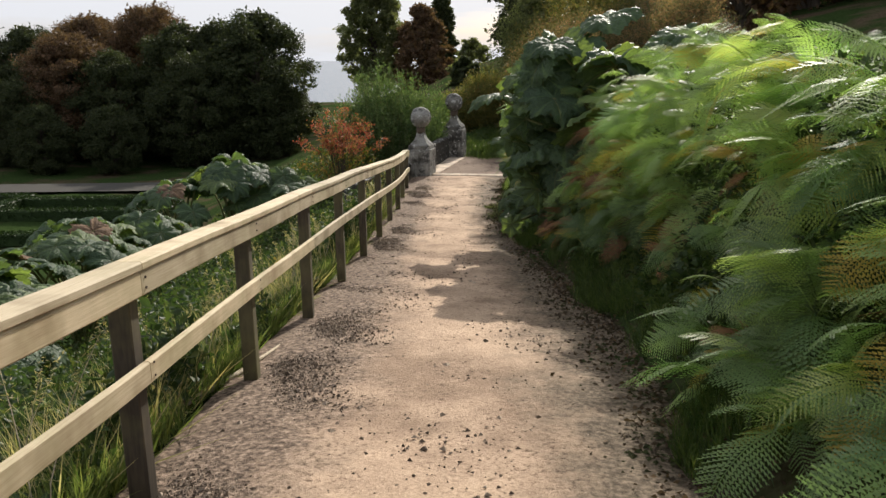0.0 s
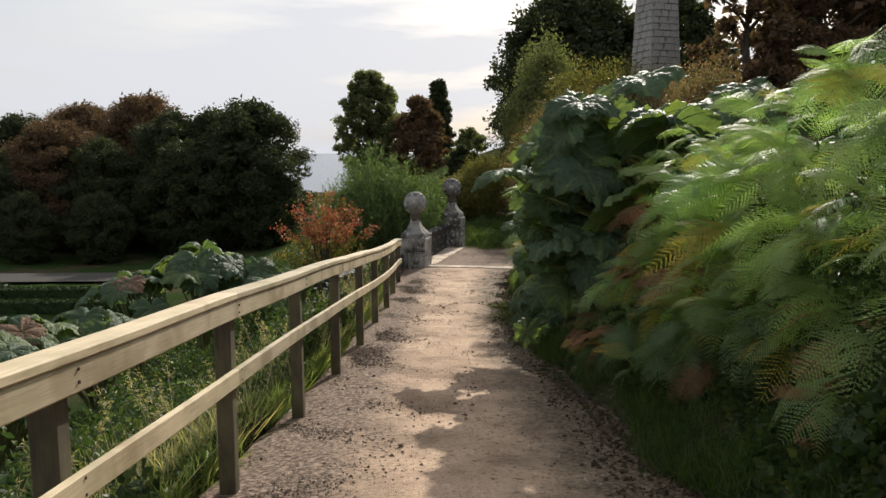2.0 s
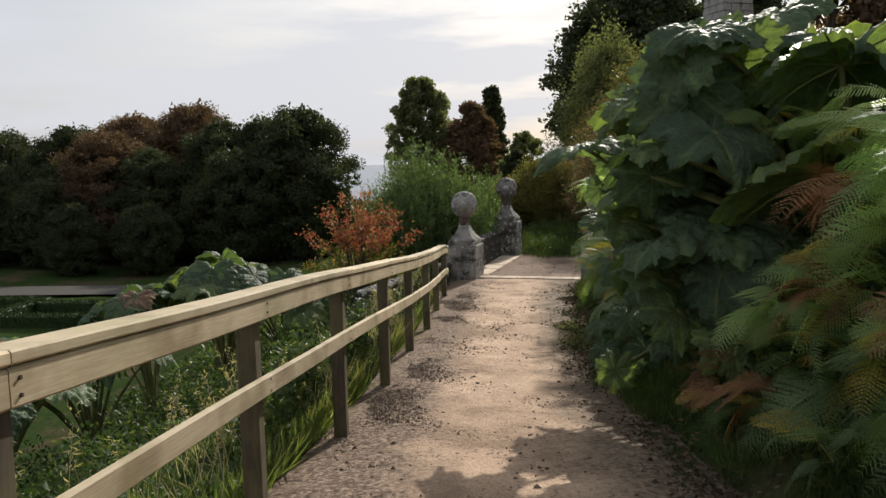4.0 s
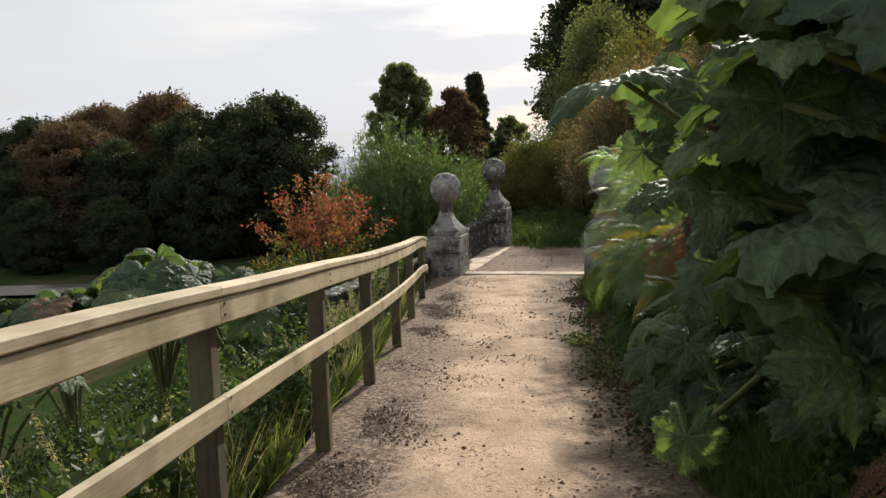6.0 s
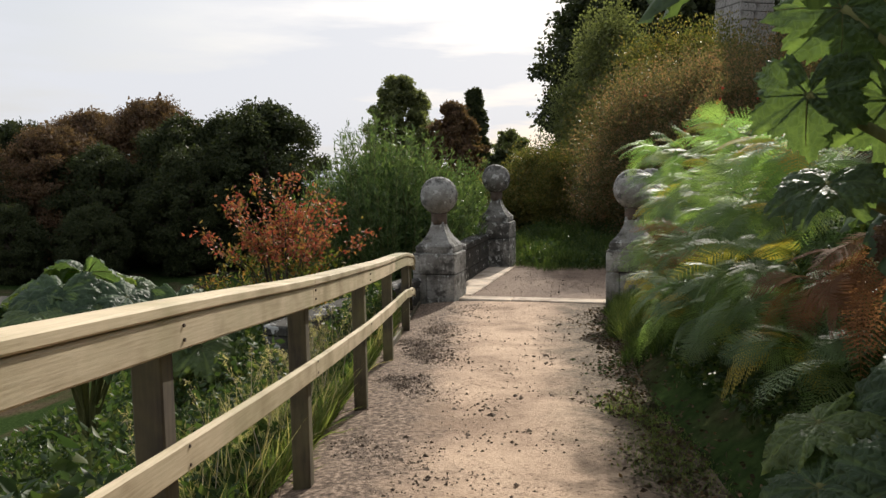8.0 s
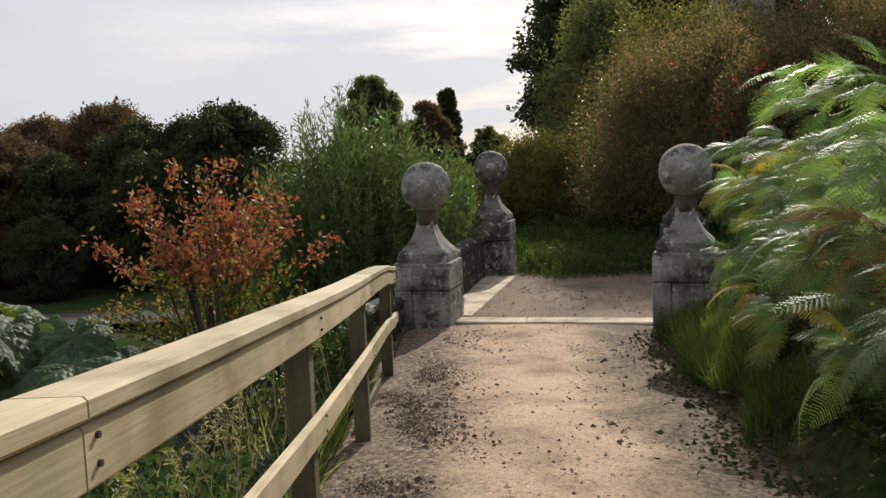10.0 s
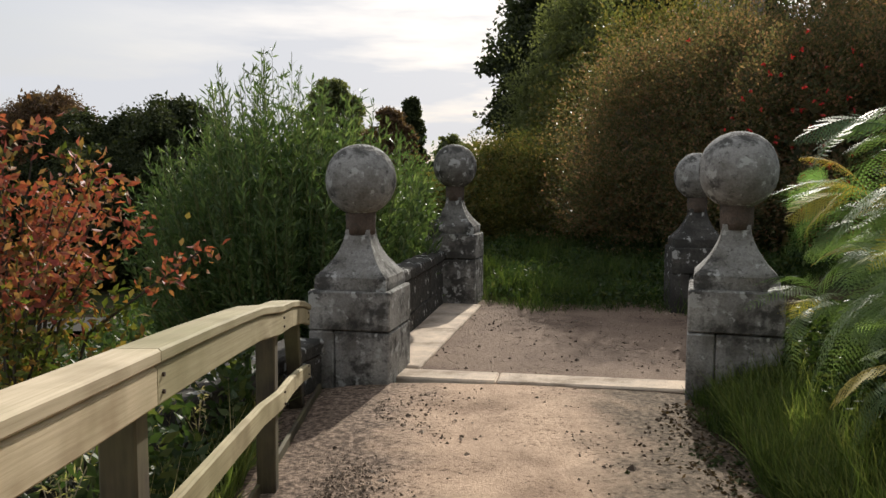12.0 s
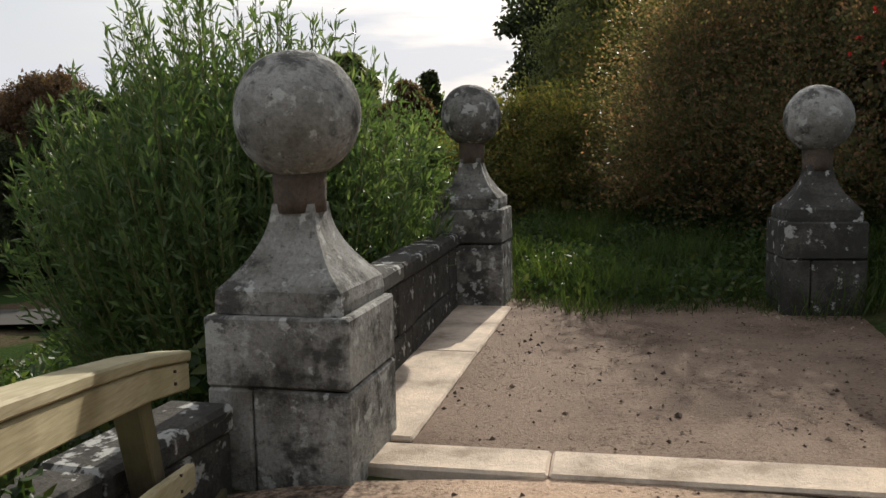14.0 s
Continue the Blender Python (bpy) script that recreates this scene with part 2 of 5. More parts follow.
M_STONE_GARDEN = stone_material("blackened_garden_stone", (0.13, 0.123, 0.108), (0.05, 0.047, 0.041), 1.0, 0.8)
M_SLAB = stone_material("worn_pale_slab", (0.6, 0.5, 0.4), (0.5, 0.41, 0.325), -2.0, 0.0, 0.12)
M_RUBBLE = stone_material("grey_tower_stone", (0.42, 0.40, 0.38), (0.25, 0.24, 0.225), 0.2, 0.2)
M_RAIL = timber_material("weathered_pale_timber", (0.56, 0.47, 0.33), (0.42, 0.34, 0.225), (16.0, 0.3, 16.0))
M_RAIL_GREEN = timber_material("algae_stained_timber", (0.42, 0.365, 0.235), (0.28, 0.238, 0.14), (16.0, 0.3, 16.0))
M_POST = timber_material("dark_tanned_timber", (0.075, 0.058, 0.038), (0.032, 0.025, 0.018), (6.0, 6.0, 0.4))
M_BARK = bark_material("bark", (0.04, 0.032, 0.024), (0.11, 0.09, 0.07))
M_STICK = bark_material("pale_dead_stick", (0.3, 0.25, 0.18), (0.5, 0.43, 0.33))
M_STEM = bark_material("green_stem", (0.09, 0.1, 0.04), (0.2, 0.2, 0.08))
M_NAIL = surface("rusty_nail", 0.6)[0]
M_NAIL.node_tree.nodes["Principled BSDF"].inputs["Base Color"].default_value = (0.05, 0.03, 0.02, 1)
M_DRIVE = surface("dim_grey_gravel", 0.95)[0]
M_DRIVE.node_tree.nodes["Principled BSDF"].inputs["Base Color"].default_value = (0.06, 0.057, 0.05, 1)
M_PEBBLE = leaf_material("gravel_stones", [(0.0, (0.06, 0.045, 0.035)), (0.5, (0.16, 0.12, 0.09)), (1.0, (0.42, 0.34, 0.27))], 0.9, 0.0)
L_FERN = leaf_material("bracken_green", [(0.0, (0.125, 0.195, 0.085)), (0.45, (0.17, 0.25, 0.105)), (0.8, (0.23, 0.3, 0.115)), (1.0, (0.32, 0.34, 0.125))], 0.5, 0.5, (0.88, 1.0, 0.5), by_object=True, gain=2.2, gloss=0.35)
# The fern greens a third darker: the bank's shade is put into the colour.
L_FERN_SHADED = leaf_material("bracken_shaded_green", [(0.0, (0.085, 0.135, 0.06)), (1.0, (0.135, 0.19, 0.085))], 0.5, 0.42, by_object=True, gloss=0.3)
L_FERN_DEAD = leaf_material("bracken_dead_brown", [(0.0, (0.11, 0.06, 0.038)), (1.0, (0.24, 0.13, 0.07))], 0.8, 0.3, (1.0, 0.85, 0.55), by_object=True)
L_FERN_GOLD = leaf_material("bracken_yellow", [(0.0, (0.3, 0.27, 0.06)), (1.0, (0.4, 0.28, 0.08))], 0.6, 0.45, by_object=True)
L_LITTER = leaf_material("dark_leaf_litter", [(0.0, (0.035, 0.025, 0.017)), (0.7, (0.08, 0.055, 0.035)), (1.0, (0.17, 0.11, 0.065))], 0.85, 0.1)
L_GUNNERA = leaf_material("gunnera_leaf", [(0.0, (0.048, 0.078, 0.046)), (0.6, (0.068, 0.104, 0.055)), (1.0, (0.1, 0.138, 0.058))], 0.52, 0.32, (1.0, 1.0, 0.4), by_object=True, vein=0.7, gain=2.6, gloss=0.2)
L_GUNNERA_DEAD = leaf_material("gunnera_dead_leaf", [(0.0, (0.075, 0.05, 0.035)), (1.0, (0.15, 0.1, 0.07))], 0.8, 0.12, by_object=True, vein=0.6)
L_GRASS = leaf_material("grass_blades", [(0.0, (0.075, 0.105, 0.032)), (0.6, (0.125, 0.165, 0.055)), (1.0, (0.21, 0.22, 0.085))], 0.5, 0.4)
# Darker copy of the grass blades: shade is put into the green.
L_GRASS_SHADED = leaf_material("shaded_grass_blades", [(0.0, (0.03, 0.052, 0.016)), (0.7, (0.058, 0.088, 0.026)), (1.0, (0.1, 0.12, 0.04))], 0.5, 0.35)
L_STRAW = leaf_material("dry_grass", [(0.0, (0.26, 0.21, 0.12)), (0.6, (0.42, 0.36, 0.23)), (1.0, (0.2, 0.21, 0.09))], 0.7, 0.35)
L_WEED = leaf_material("weed_leaves", [(0.0, (0.025, 0.045, 0.018)), (0.7, (0.05, 0.08, 0.027)), (1.0, (0.1, 0.115, 0.04))], 0.45, 0.32)
L_WILLOW = leaf_material("willow_leaves", [(0.0, (0.048, 0.08, 0.034)), (0.6, (0.078, 0.118, 0.05)), (1.0, (0.15, 0.19, 0.09))], 0.4, 0.38, (0.95, 1.0, 0.5), gain=2.0, gloss=0.16)
L_RED = leaf_material("autumn_red_leaves", [(0.0, (0.24, 0.06, 0.05)), (0.45, (0.31, 0.105, 0.065)), (0.75, (0.3, 0.17, 0.075)), (1.0, (0.15, 0.16, 0.05))], 0.5, 0.3, (1.0, 0.8, 0.5))
L_REDGREEN = leaf_material("autumn_yellow_green_leaves", [(0.0, (0.06, 0.085, 0.022)), (0.6, (0.11, 0.12, 0.03)), (1.0, (0.3, 0.14, 0.05))], 0.5, 0.36)
L_DARKBUSH = leaf_material("small_russet_green_leaves", [(0.0, (0.05, 0.062, 0.032)), (0.5, (0.09, 0.09, 0.047)), (0.8, (0.16, 0.115, 0.068)), (1.0, (0.23, 0.135, 0.095))], 0.45, 0.45, (1.0, 0.9, 0.55), gain=2.3)
L_GOLDBUSH = leaf_material("olive_gold_leaves", [(0.0, (0.06, 0.075, 0.025)), (0.5, (0.12, 0.12, 0.04)), (1.0, (0.22, 0.16, 0.06))], 0.5, 0.35)
L_TREE = leaf_material("dark_tree_leaves", [(0.0, (0.026, 0.034, 0.017)), (0.6, (0.045, 0.056, 0.025)), (1.0, (0.07, 0.078, 0.034))], 0.6, 0.22)
L_TREE_RUST = leaf_material("rust_tree_leaves", [(0.0, (0.07, 0.048, 0.032)), (0.6, (0.125, 0.074, 0.046)), (1.0, (0.18, 0.11, 0.07))], 0.6, 0.25)
L_TREE_GREY = leaf_material("grey_green_tree_leaves", [(0.0, (0.08, 0.092, 0.05)), (1.0, (0.15, 0.16, 0.08))], 0.6, 0.45)
L_HEDGE = leaf_material("box_hedge_leaves", [(0.0, (0.015, 0.03, 0.01)), (1.0, (0.035, 0.06, 0.018))], 0.6, 0.15)
L_BERRY = leaf_material("red_flowers", [(0.0, (0.35, 0.02, 0.02)), (1.0, (0.5, 0.05, 0.04))], 0.5, 0.2, (1.0, 0.6, 0.6))

# ---- mesh helpers ----


def mesh_ob(name, verts, faces, material, parent=None, label="", smooth=False):
    me = bpy.data.meshes.new(name)
    me.from_pydata(verts, [], faces)
    me.materials.append(material)
    if smooth:
        me.polygons.foreach_set("use_smooth", [True] * len(me.polygons))
    me.update()
    ob = new(name, me)
    ob.parent = parent
    if label:
        ob["label"] = label
    return ob


def part(name, bm, material, parent=None, label="", smooth=False):
    me = bpy.data.meshes.new(name)
    bm.normal_update()
    bm.to_mesh(me)
    bm.free()
    me.materials.append(material)
    if smooth:
        me.polygons.foreach_set("use_smooth", [True] * len(me.polygons))
    ob = new(name, me)
    ob.parent = parent
    if label:
        ob["label"] = label
    return ob


def empty(name, x=0.0, y=0.0, z=0.0, rz=0.0):
    ob = new(name)
    ob.empty_display_size = 0.1
    ob.matrix_basis = pose(x, y, z, 0, 0, rz)
    return ob


def box(bm, m, sx, sy, sz, bevel=0.008):
    """A bevelled box, centred at m, of those full sizes."""
    r = bmesh.ops.create_cube(bm, size=1.0, matrix=m @ Matrix.Diagonal((sx, sy, sz, 1)))
    edges = list({e for v in r["verts"] for e in v.link_edges})
    if bevel:
        bmesh.ops.bevel(bm, geom=edges, offset=bevel, segments=1, affect="EDGES", profile=0.5)


def beam_between(a, b, wide, tall, bevel=0.006, extra=0.0):
    """A board from a to b: wide across, tall upright."""
    a, b = Vector(a), Vector(b)
    d = b - a
    bm = bmesh.new()
    mid = (a + b) / 2
    q = d.to_track_quat("Y", "Z").to_matrix().to_4x4()
    box(bm, Matrix.Translation(mid) @ q, wide, d.length + extra, tall, bevel)
    return bm


def tube(path, radii, sides=6):
    """Vertices and faces of a tapered tube along a path."""
    vs, fs = [], []
    for k, p in enumerate(path):
        p = Vector(p)
        d = Vector(path[min(k + 1, len(path) - 1)]) - Vector(path[max(k - 1, 0)])
        if d.length < 1e-6:
            d = Vector((0, 0, 1))
        q = d.to_track_quat("Z", "Y")
        for s in range(sides):
            a = 2 * math.pi * s / sides
            vs.append(tuple(p + q @ Vector((math.cos(a) * radii[k], math.sin(a) * radii[k], 0))))
    for k in range(len(path) - 1):
        for s in range(sides):
            i, j = k * sides + s, k * sides + (s + 1) % sides
            fs.append((i, j, j + sides, i + sides))
    fs.append(tuple(range((len(path) - 1) * sides, len(path) * sides)))
    return vs, fs


def merge(pieces):
    vs, fs = [], []
    for v, f in pieces:
        o = len(vs)
        vs.extend(v)
        fs.extend(tuple(i + o for i in face) for face in f)
    return vs, fs


def leaf_cloud(name, pts, dirs, length, width, material, rng, parent=None, droop=0.0, fold=0.25, label="", normals=None):
    """Many pointed leaves, each folded along its midrib, one at each point and along each direction."""
    pts, dirs = np.asarray(pts, float), np.asarray(dirs, float)
    n = len(pts)
    dirs = dirs / (np.linalg.norm(dirs, axis=1, keepdims=True) + 1e-9)
    rnd = rng.normal(size=(n, 3))
    if normals is not None:
        rnd = np.asarray(normals, float) + 0.35 * rnd
    side = np.cross(dirs, rnd)
    side /= np.linalg.norm(side, axis=1, keepdims=True) + 1e-9
    up = np.cross(side, dirs)
    ln = length * rng.uniform(0.6, 1.25, (n, 1))
    wd = width * rng.uniform(0.7, 1.2, (n, 1))
    mid = pts + dirs * ln * 0.45 - up * ln * droop * 0.2
    tip = pts + dirs * ln - up * ln * droop
    a = mid + side * wd * 0.5 + up * wd * fold
    c = mid - side * wd * 0.5 + up * wd * fold
    if droop:
        # a bent blade: a narrow foot, then a taper to the tip
        v = np.stack([pts - side * wd * 0.22, pts + side * wd * 0.22, a, c, tip], axis=1).reshape(-1, 3)
        i = np.arange(n) * 5
        f = np.concatenate([np.stack([i, i + 1, i + 2], 1), np.stack([i, i + 2, i + 3], 1), np.stack([i + 3, i + 2, i + 4], 1)])
    else:
        v = np.stack([pts, a, tip, c], axis=1).reshape(-1, 3)
        i = np.arange(n) * 4
        f = np.concatenate([np.stack([i, i + 1, i + 2], 1), np.stack([i, i + 2, i + 3], 1)])
    me = bpy.data.meshes.new(name)
    me.vertices.add(len(v))
    me.vertices.foreach_set("co", v.ravel())
    me.loops.add(f.size)
    me.loops.foreach_set("vertex_index", f.ravel().astype(np.int32))
    me.polygons.add(len(f))
    me.polygons.foreach_set("loop_start", (np.arange(len(f)) * 3).astype(np.int32))
    me.materials.append(material)
    me.update(calc_edges=True)
    ob = new(name, me)
    ob.parent = parent
    if label:
        ob["label"] = label
    return ob


# ---- lie of the land ----
def path_z(y):
    return np.interp(y, [-8, 0, 5, 9, 12, 15, 20, 22, 26, 30, 40], [0.85, -0.12, -0.66, -1.08, -1.33, -1.52, -1.79, -1.815, -1.82, -1.6, -0.9])


def fence_x(y):
    return np.interp(y, [-6, 0, 5, 9, 12.5, 16, 20, 21.8], [-1.45, -1.36, -1.26, -1.14, -1.0, -0.9, -0.9, -1.0])


def edge_x(y):
    """Where the path ends and the planted bank begins."""
    return np.interp(y, [-6, 0, 3, 6, 8, 11, 16, 20, 22, 24, 26, 30], [1.1, 1.15, 1.2, 1.4, 1.4, 1.2, 1.15, 1.55, 2.0, 3.0, 3.6, 3.0])


GARDEN_Z = -7.0


def smooth01(v):
    v = np.clip(v, 0, 1)
    return v * v * (3 - 2 * v)


def land_z(x, y):
    """Height of the ground: path, falling bank by the fence, rising planted bank."""
    x, y = np.asarray(x, float), np.asarray(y, float)
    zp = path_z(y)
    left = np.maximum(fence_x(np.minimum(y, 21.8)) - 0.12 - x, 0)
    over = smooth01((y - 21.5) / 1.5)
    left_far = np.maximum(np.interp(y, [22, 27, 60], [-0.9, 0.2, 1.0]) - 0.5 - x, 0)
    left = left * (1 - over) + left_far * over
    drop = 0.10 * smooth01(left / 0.3) + 0.42 * np.maximum(left - 0.2, 0)
    zl = np.maximum(zp - drop, GARDEN_Z + 0.3 * np.sin(x * 0.2) * np.sin(y * 0.17))
    right = np.maximum(x - edge_x(y), 0)
    steep = np.interp(y, [-6, 5, 12, 17, 21, 25, 30], [1.0, 1.05, 0.9, 0.7, 0.45, 0.35, 0.3])
    rise = np.minimum(right * steep, 1.7 + 0.18 * right)
    z = np.where(left > 0, zl, zp) + rise
    # past the grounds the land falls to the shore
    shore = smooth01((y - 150) / 120)
    z = z * (1 - shore) + (-16.0) * shore
    return z


def lumps(x, y):
    return 0.05 * np.sin(x * 2.1 + 1.3 * np.sin(y * 0.9)) * np.sin(y * 1.7)


def build_ground():
    xs = np.unique(np.concatenate([np.linspace(-12, 8, 161), np.linspace(-70, -12, 40), np.linspace(8, 70, 30), [-4000, -1500, -600, -250, -120, 120, 250, 600, 1500, 4000]]))
    ys = np.unique(np.concatenate([np.linspace(-8, 34, 127), np.linspace(34, 160, 50), np.linspace(160, 300, 15), [-4000, -1000, -300, -80, -30, -15, 600, 1500, 4800]]))
    gx, gy = np.meshgrid(xs, ys)
    gz = land_z(gx, np.clip(gy, -8, 400))
    on_path = (gx > fence_x(gy) - 0.32) & (gx < edge_x(gy) + 0.35) & (gy < 22.3)
    gz = gz + np.where(on_path, -0.1, np.where(gy < 29, 0.4, 1.0) * lumps(gx, gy) - 0.03)
    v = np.stack([gx, gy, gz], -1).reshape(-1, 3)
    nx, ny = len(xs), len(ys)
    faces = [(j * nx + i, j * nx + i + 1, (j + 1) * nx + i + 1, (j + 1) * nx + i) for j in range(ny - 1) for i in range(nx - 1)]
    ob = mesh_ob("ground", v.tolist(), faces, M_GROUND, smooth=True)
    return tagged(ob, "grassy and earthy ground falling from the path to the garden", "ground", kind="structure")


def build_path():
    ys = np.linspace(-7, 22.15, 260)
    us = np.linspace(0, 1, 26)
    v = []
    for y in ys:
        xa, xb = fence_x(y) - 0.22, edge_x(y) + 0.25
        for u in us:
            x = xa + (xb - xa) * u
            z = path_z(y) + 0.012 * math.sin(x * 5 + y * 1.3) * math.sin(y * 2.3) - 0.05 * (2 * u - 1) ** 4 + 0.008 * noise.noise((x * 6, y * 6, 0.0)) + 0.022 * noise.noise((x * 1.5, y * 1.5, 3.0)) + 0.006 * noise.noise((x * 14, y * 14, 5.0))
            v.append((x, y, z))
    n = len(us)
    f = [(j * n + i, j * n + i + 1, (j + 1) * n + i + 1, (j + 1) * n + i) for j in range(len(ys) - 1) for i in range(n - 1)]
    ob = mesh_ob("path", v, f, M_PATH, smooth=True)
    layer = ob.data.uv_layers.new(name="across")
    for loop in ob.data.loops:
        layer.data[loop.index].uv = (us[loop.vertex_index % n], ys[loop.vertex_index // n] / 30)
    return tagged(ob, "pale sandy gravel footpath sloping down to a stone gateway", "path", kind="structure")


build_ground()
build_path()

# the sea beyond the trees
m_sea, n_, l_, b_ = surface("sea_water", 0.25)
b_.inputs["Base Color"].default_value = (0.09, 0.12, 0.15, 1)
bump(n_, l_, b_, noise_node(n_, l_, 0.4, 5.0, 0.6), 0.4, 0.3)
tagged(mesh_ob("water", [(-4500, 240, -13), (4500, 240, -13), (4500, 4900, -13), (-4500, 4900, -13)], [(0, 1, 2, 3)], m_sea), "pale grey sea lying beyond the trees", "sea", kind="structure")

# ---- gateway: platform, slabs, four ball-topped piers, parapets ----
TURNED = -14.0
PIERS = [(-0.64, 22.5), (2.2, 21.87), (0.34, 26.45), (3.3, 25.75)]
PLATFORM_Z = -1.80


def build_platform():
    """Level earth floor between the piers."""
    c, s = math.cos(radians(TURNED)), math.sin(radians(TURNED))
    v, us, ws = [], np.linspace(0, 1, 22), np.linspace(0, 1, 30)
    o = Vector((-0.62, 22.42, 0))
    ax, ay = Vector((c, s, 0)), Vector((-s, c, 0))
    for w in ws:
        for u in us:
            p = o + ax * (u * 3.4) + ay * (w * 4.6)
            v.append((p.x, p.y, PLATFORM_Z - 0.012 + 0.012 * noise.noise((p.x * 3, p.y * 3, 1.0))))
    n = len(us)
    f = [(j * n + i, j * n + i + 1, (j + 1) * n + i + 1, (j + 1) * n + i) for j in range(len(ws) - 1) for i in range(n - 1)]
    ob = mesh_ob("floor", v, f, M_EARTH_SHADED, smooth=True)
    return tagged(ob, "trodden brown earth floor, darkened for shade, between stone gate piers", "floor", kind="structure")


build_platform()


def slab_piece(name, cx, cy, sx, sy, top, parent, rz=TURNED, thick=0.16):
    bm = bmesh.new()
    box(bm, Matrix.Identity(4), sx, sy, thick, 0.014)
    ob = part(name, bm, M_SLAB, parent)
    ob.matrix_basis = pose(cx, cy, top - thick / 2, 0, 0, rz)
    return ob


def build_slabs():
    rng = random.Random(4)
    step = empty("stone_step")
    tagged(step, "worn pale stone step across the path at the gateway", "step", kind="structure")
    a, b = Vector((-0.56, 22.5, 0)), Vector((1.98, 21.96, 0))
    d = (b - a).normalized()
    rz = math.degrees(math.atan2(d.y, d.x))
    cuts = [0.0, 1.05, 2.6]
    for k in range(2):
        m = a + d * (cuts[k] + cuts[k + 1]) / 2
        slab_piece("slab", m.x, m.y, cuts[k + 1] - cuts[k] - 0.006, 0.3, PLATFORM_Z + 0.006 + rng.uniform(-0.003, 0.003), step, rz)
    kerb = empty("edging_slabs")
    tagged(kerb, "smooth pale edging slabs along the foot of the parapet", "paving", kind="structure")
    a, b = Vector((-0.4, 22.66, 0)), Vector((0.42, 26.1, 0))
    d = (b - a).normalized()
    rz = math.degrees(math.atan2(d.y, d.x)) - 90
    length = (b - a).length
    n = 2
    for k in range(n):
        m = a + d * (length * (k + 0.5) / n)
        slab_piece("slab", m.x, m.y, 0.5, length / n - 0.006, PLATFORM_Z + 0.018 + rng.uniform(-0.004, 0.004), kerb, rz)


build_slabs()


def worn(bm, amount, seed, scale=4.0):
    for v in bm.verts:
        p = v.co * scale + Vector((seed, seed * 2, 0))
        v.co += Vector((noise.noise(p), noise.noise(p + Vector((9, 0, 0))), noise.noise(p + Vector((0, 9, 0))))) * amount


def build_pier(x, y, mat, seed, label, rz=TURNED, ball_mat=None, up=0.0):
    """Square plinth in two courses, swept pyramidal cap, neck and stone ball."""
    pier = empty("gate_pier", x, y, up, rz)
    tagged(pier, label, "gate pier", "ball-topped gate piers")
    rng = random.Random(seed)
    s = 0.66
    # lower course: two blocks, upper course: one block
    split = rng.uniform(-0.14, -0.06)
    zlo, zmid, ztop = -2.35, -1.42, -1.1
    for xa, xb in ((-s / 2, split - 0.003), (split + 0.003, s / 2)):
        bm = bmesh.new()
        box(bm, Matrix.Translation(((xa + xb) / 2, 0, (zlo + zmid) / 2)), xb - xa, s, zmid - zlo - 0.006, 0.012)
        worn(bm, 0.006, seed + xa)
        part("block", bm, mat, pier)
    bm = bmesh.new()
    box(bm, Matrix.Translation((0, 0, (zmid + ztop) / 2)), s * 1.005, s * 1.005, ztop - zmid - 0.006, 0.013)
    worn(bm, 0.006, seed + 3)
    part("block", bm, mat, pier)
    # cap: upright band, then a hollow sweep up to the neck
    bm = bmesh.new()
    prof = [(0.292, -1.1), (0.295, -1.06), (0.29, -1.0)]
    for k in range(1, 11):
        u = k / 10
        prof.append((0.098 + (0.285 - 0.098) * (1 - u) ** 1.9, -0.995 + 0.36 * u))
    rings = []
    for h, z in prof:
        ring = []
        for sx, sy in ((-1, -1), (1, -1), (1, 1), (-1, 1)):
            ring.append(bm.verts.new((sx * h, sy * h, z)))
        rings.append(ring)
    for a, b in zip(rings, rings[1:]):
        for k in range(4):
            bm.faces.new((a[k], a[(k + 1) % 4], b[(k + 1) % 4], b[k]))
    bm.faces.new(rings[-1])
    bmesh.ops.subdivide_edges(bm, edges=[e for e in bm.edges if abs(e.verts[0].co.z - e.verts[1].co.z) < 1e-5], cuts=3, use_grid_fill=True)
    worn(bm, 0.008, seed + 5, 6.0)
    part("cap", bm, mat, pier)
    # neck
    bm = bmesh.new()
    m = Matrix.Translation((0, 0, -0.575))
    bmesh.ops.create_cone(bm, cap_ends=True, segments=20, radius1=0.118, radius2=0.122, depth=0.2, matrix=m)
    bmesh.ops.subdivide_edges(bm, edges=[e for e in bm.edges if abs(e.verts[0].co.z - e.verts[1].co.z) > 0.1], cuts=2)
    worn(bm, 0.004, seed + 8, 8.0)
    part("neck", bm, M_NECK, pier, "rust-stained stone neck", smooth=True)
    bm = bmesh.new()
    bmesh.ops.create_icosphere(bm, subdivisions=4, radius=0.288, matrix=Matrix.Translation((0, 0, -0.235)))
    worn(bm, 0.012, seed + 11, 3.0)
    part("ball", bm, ball_mat or mat, pier, smooth=True)
    return pier


build_pier(*PIERS[0], M_STONE, 3, "grey lichened sandstone gate pier with a ball, beside the fence", up=0.01)
build_pier(*PIERS[1], M_STONE, 14, "pale weathered gate pier with a stone ball, half hidden by ferns", rz=-20.0, up=0.09)
build_pier(*PIERS[2], M_STONE_SPOTTED, 25, "dark lichen-spotted gate pier with a stone ball at the parapet end", up=0.2)
build_pier(*PIERS[3], M_STONE_DARK, 36, "blackened gate pier with a whitish ball under the dark shrub", rz=TURNED + 4, ball_mat=M_STONE, up=0.08)


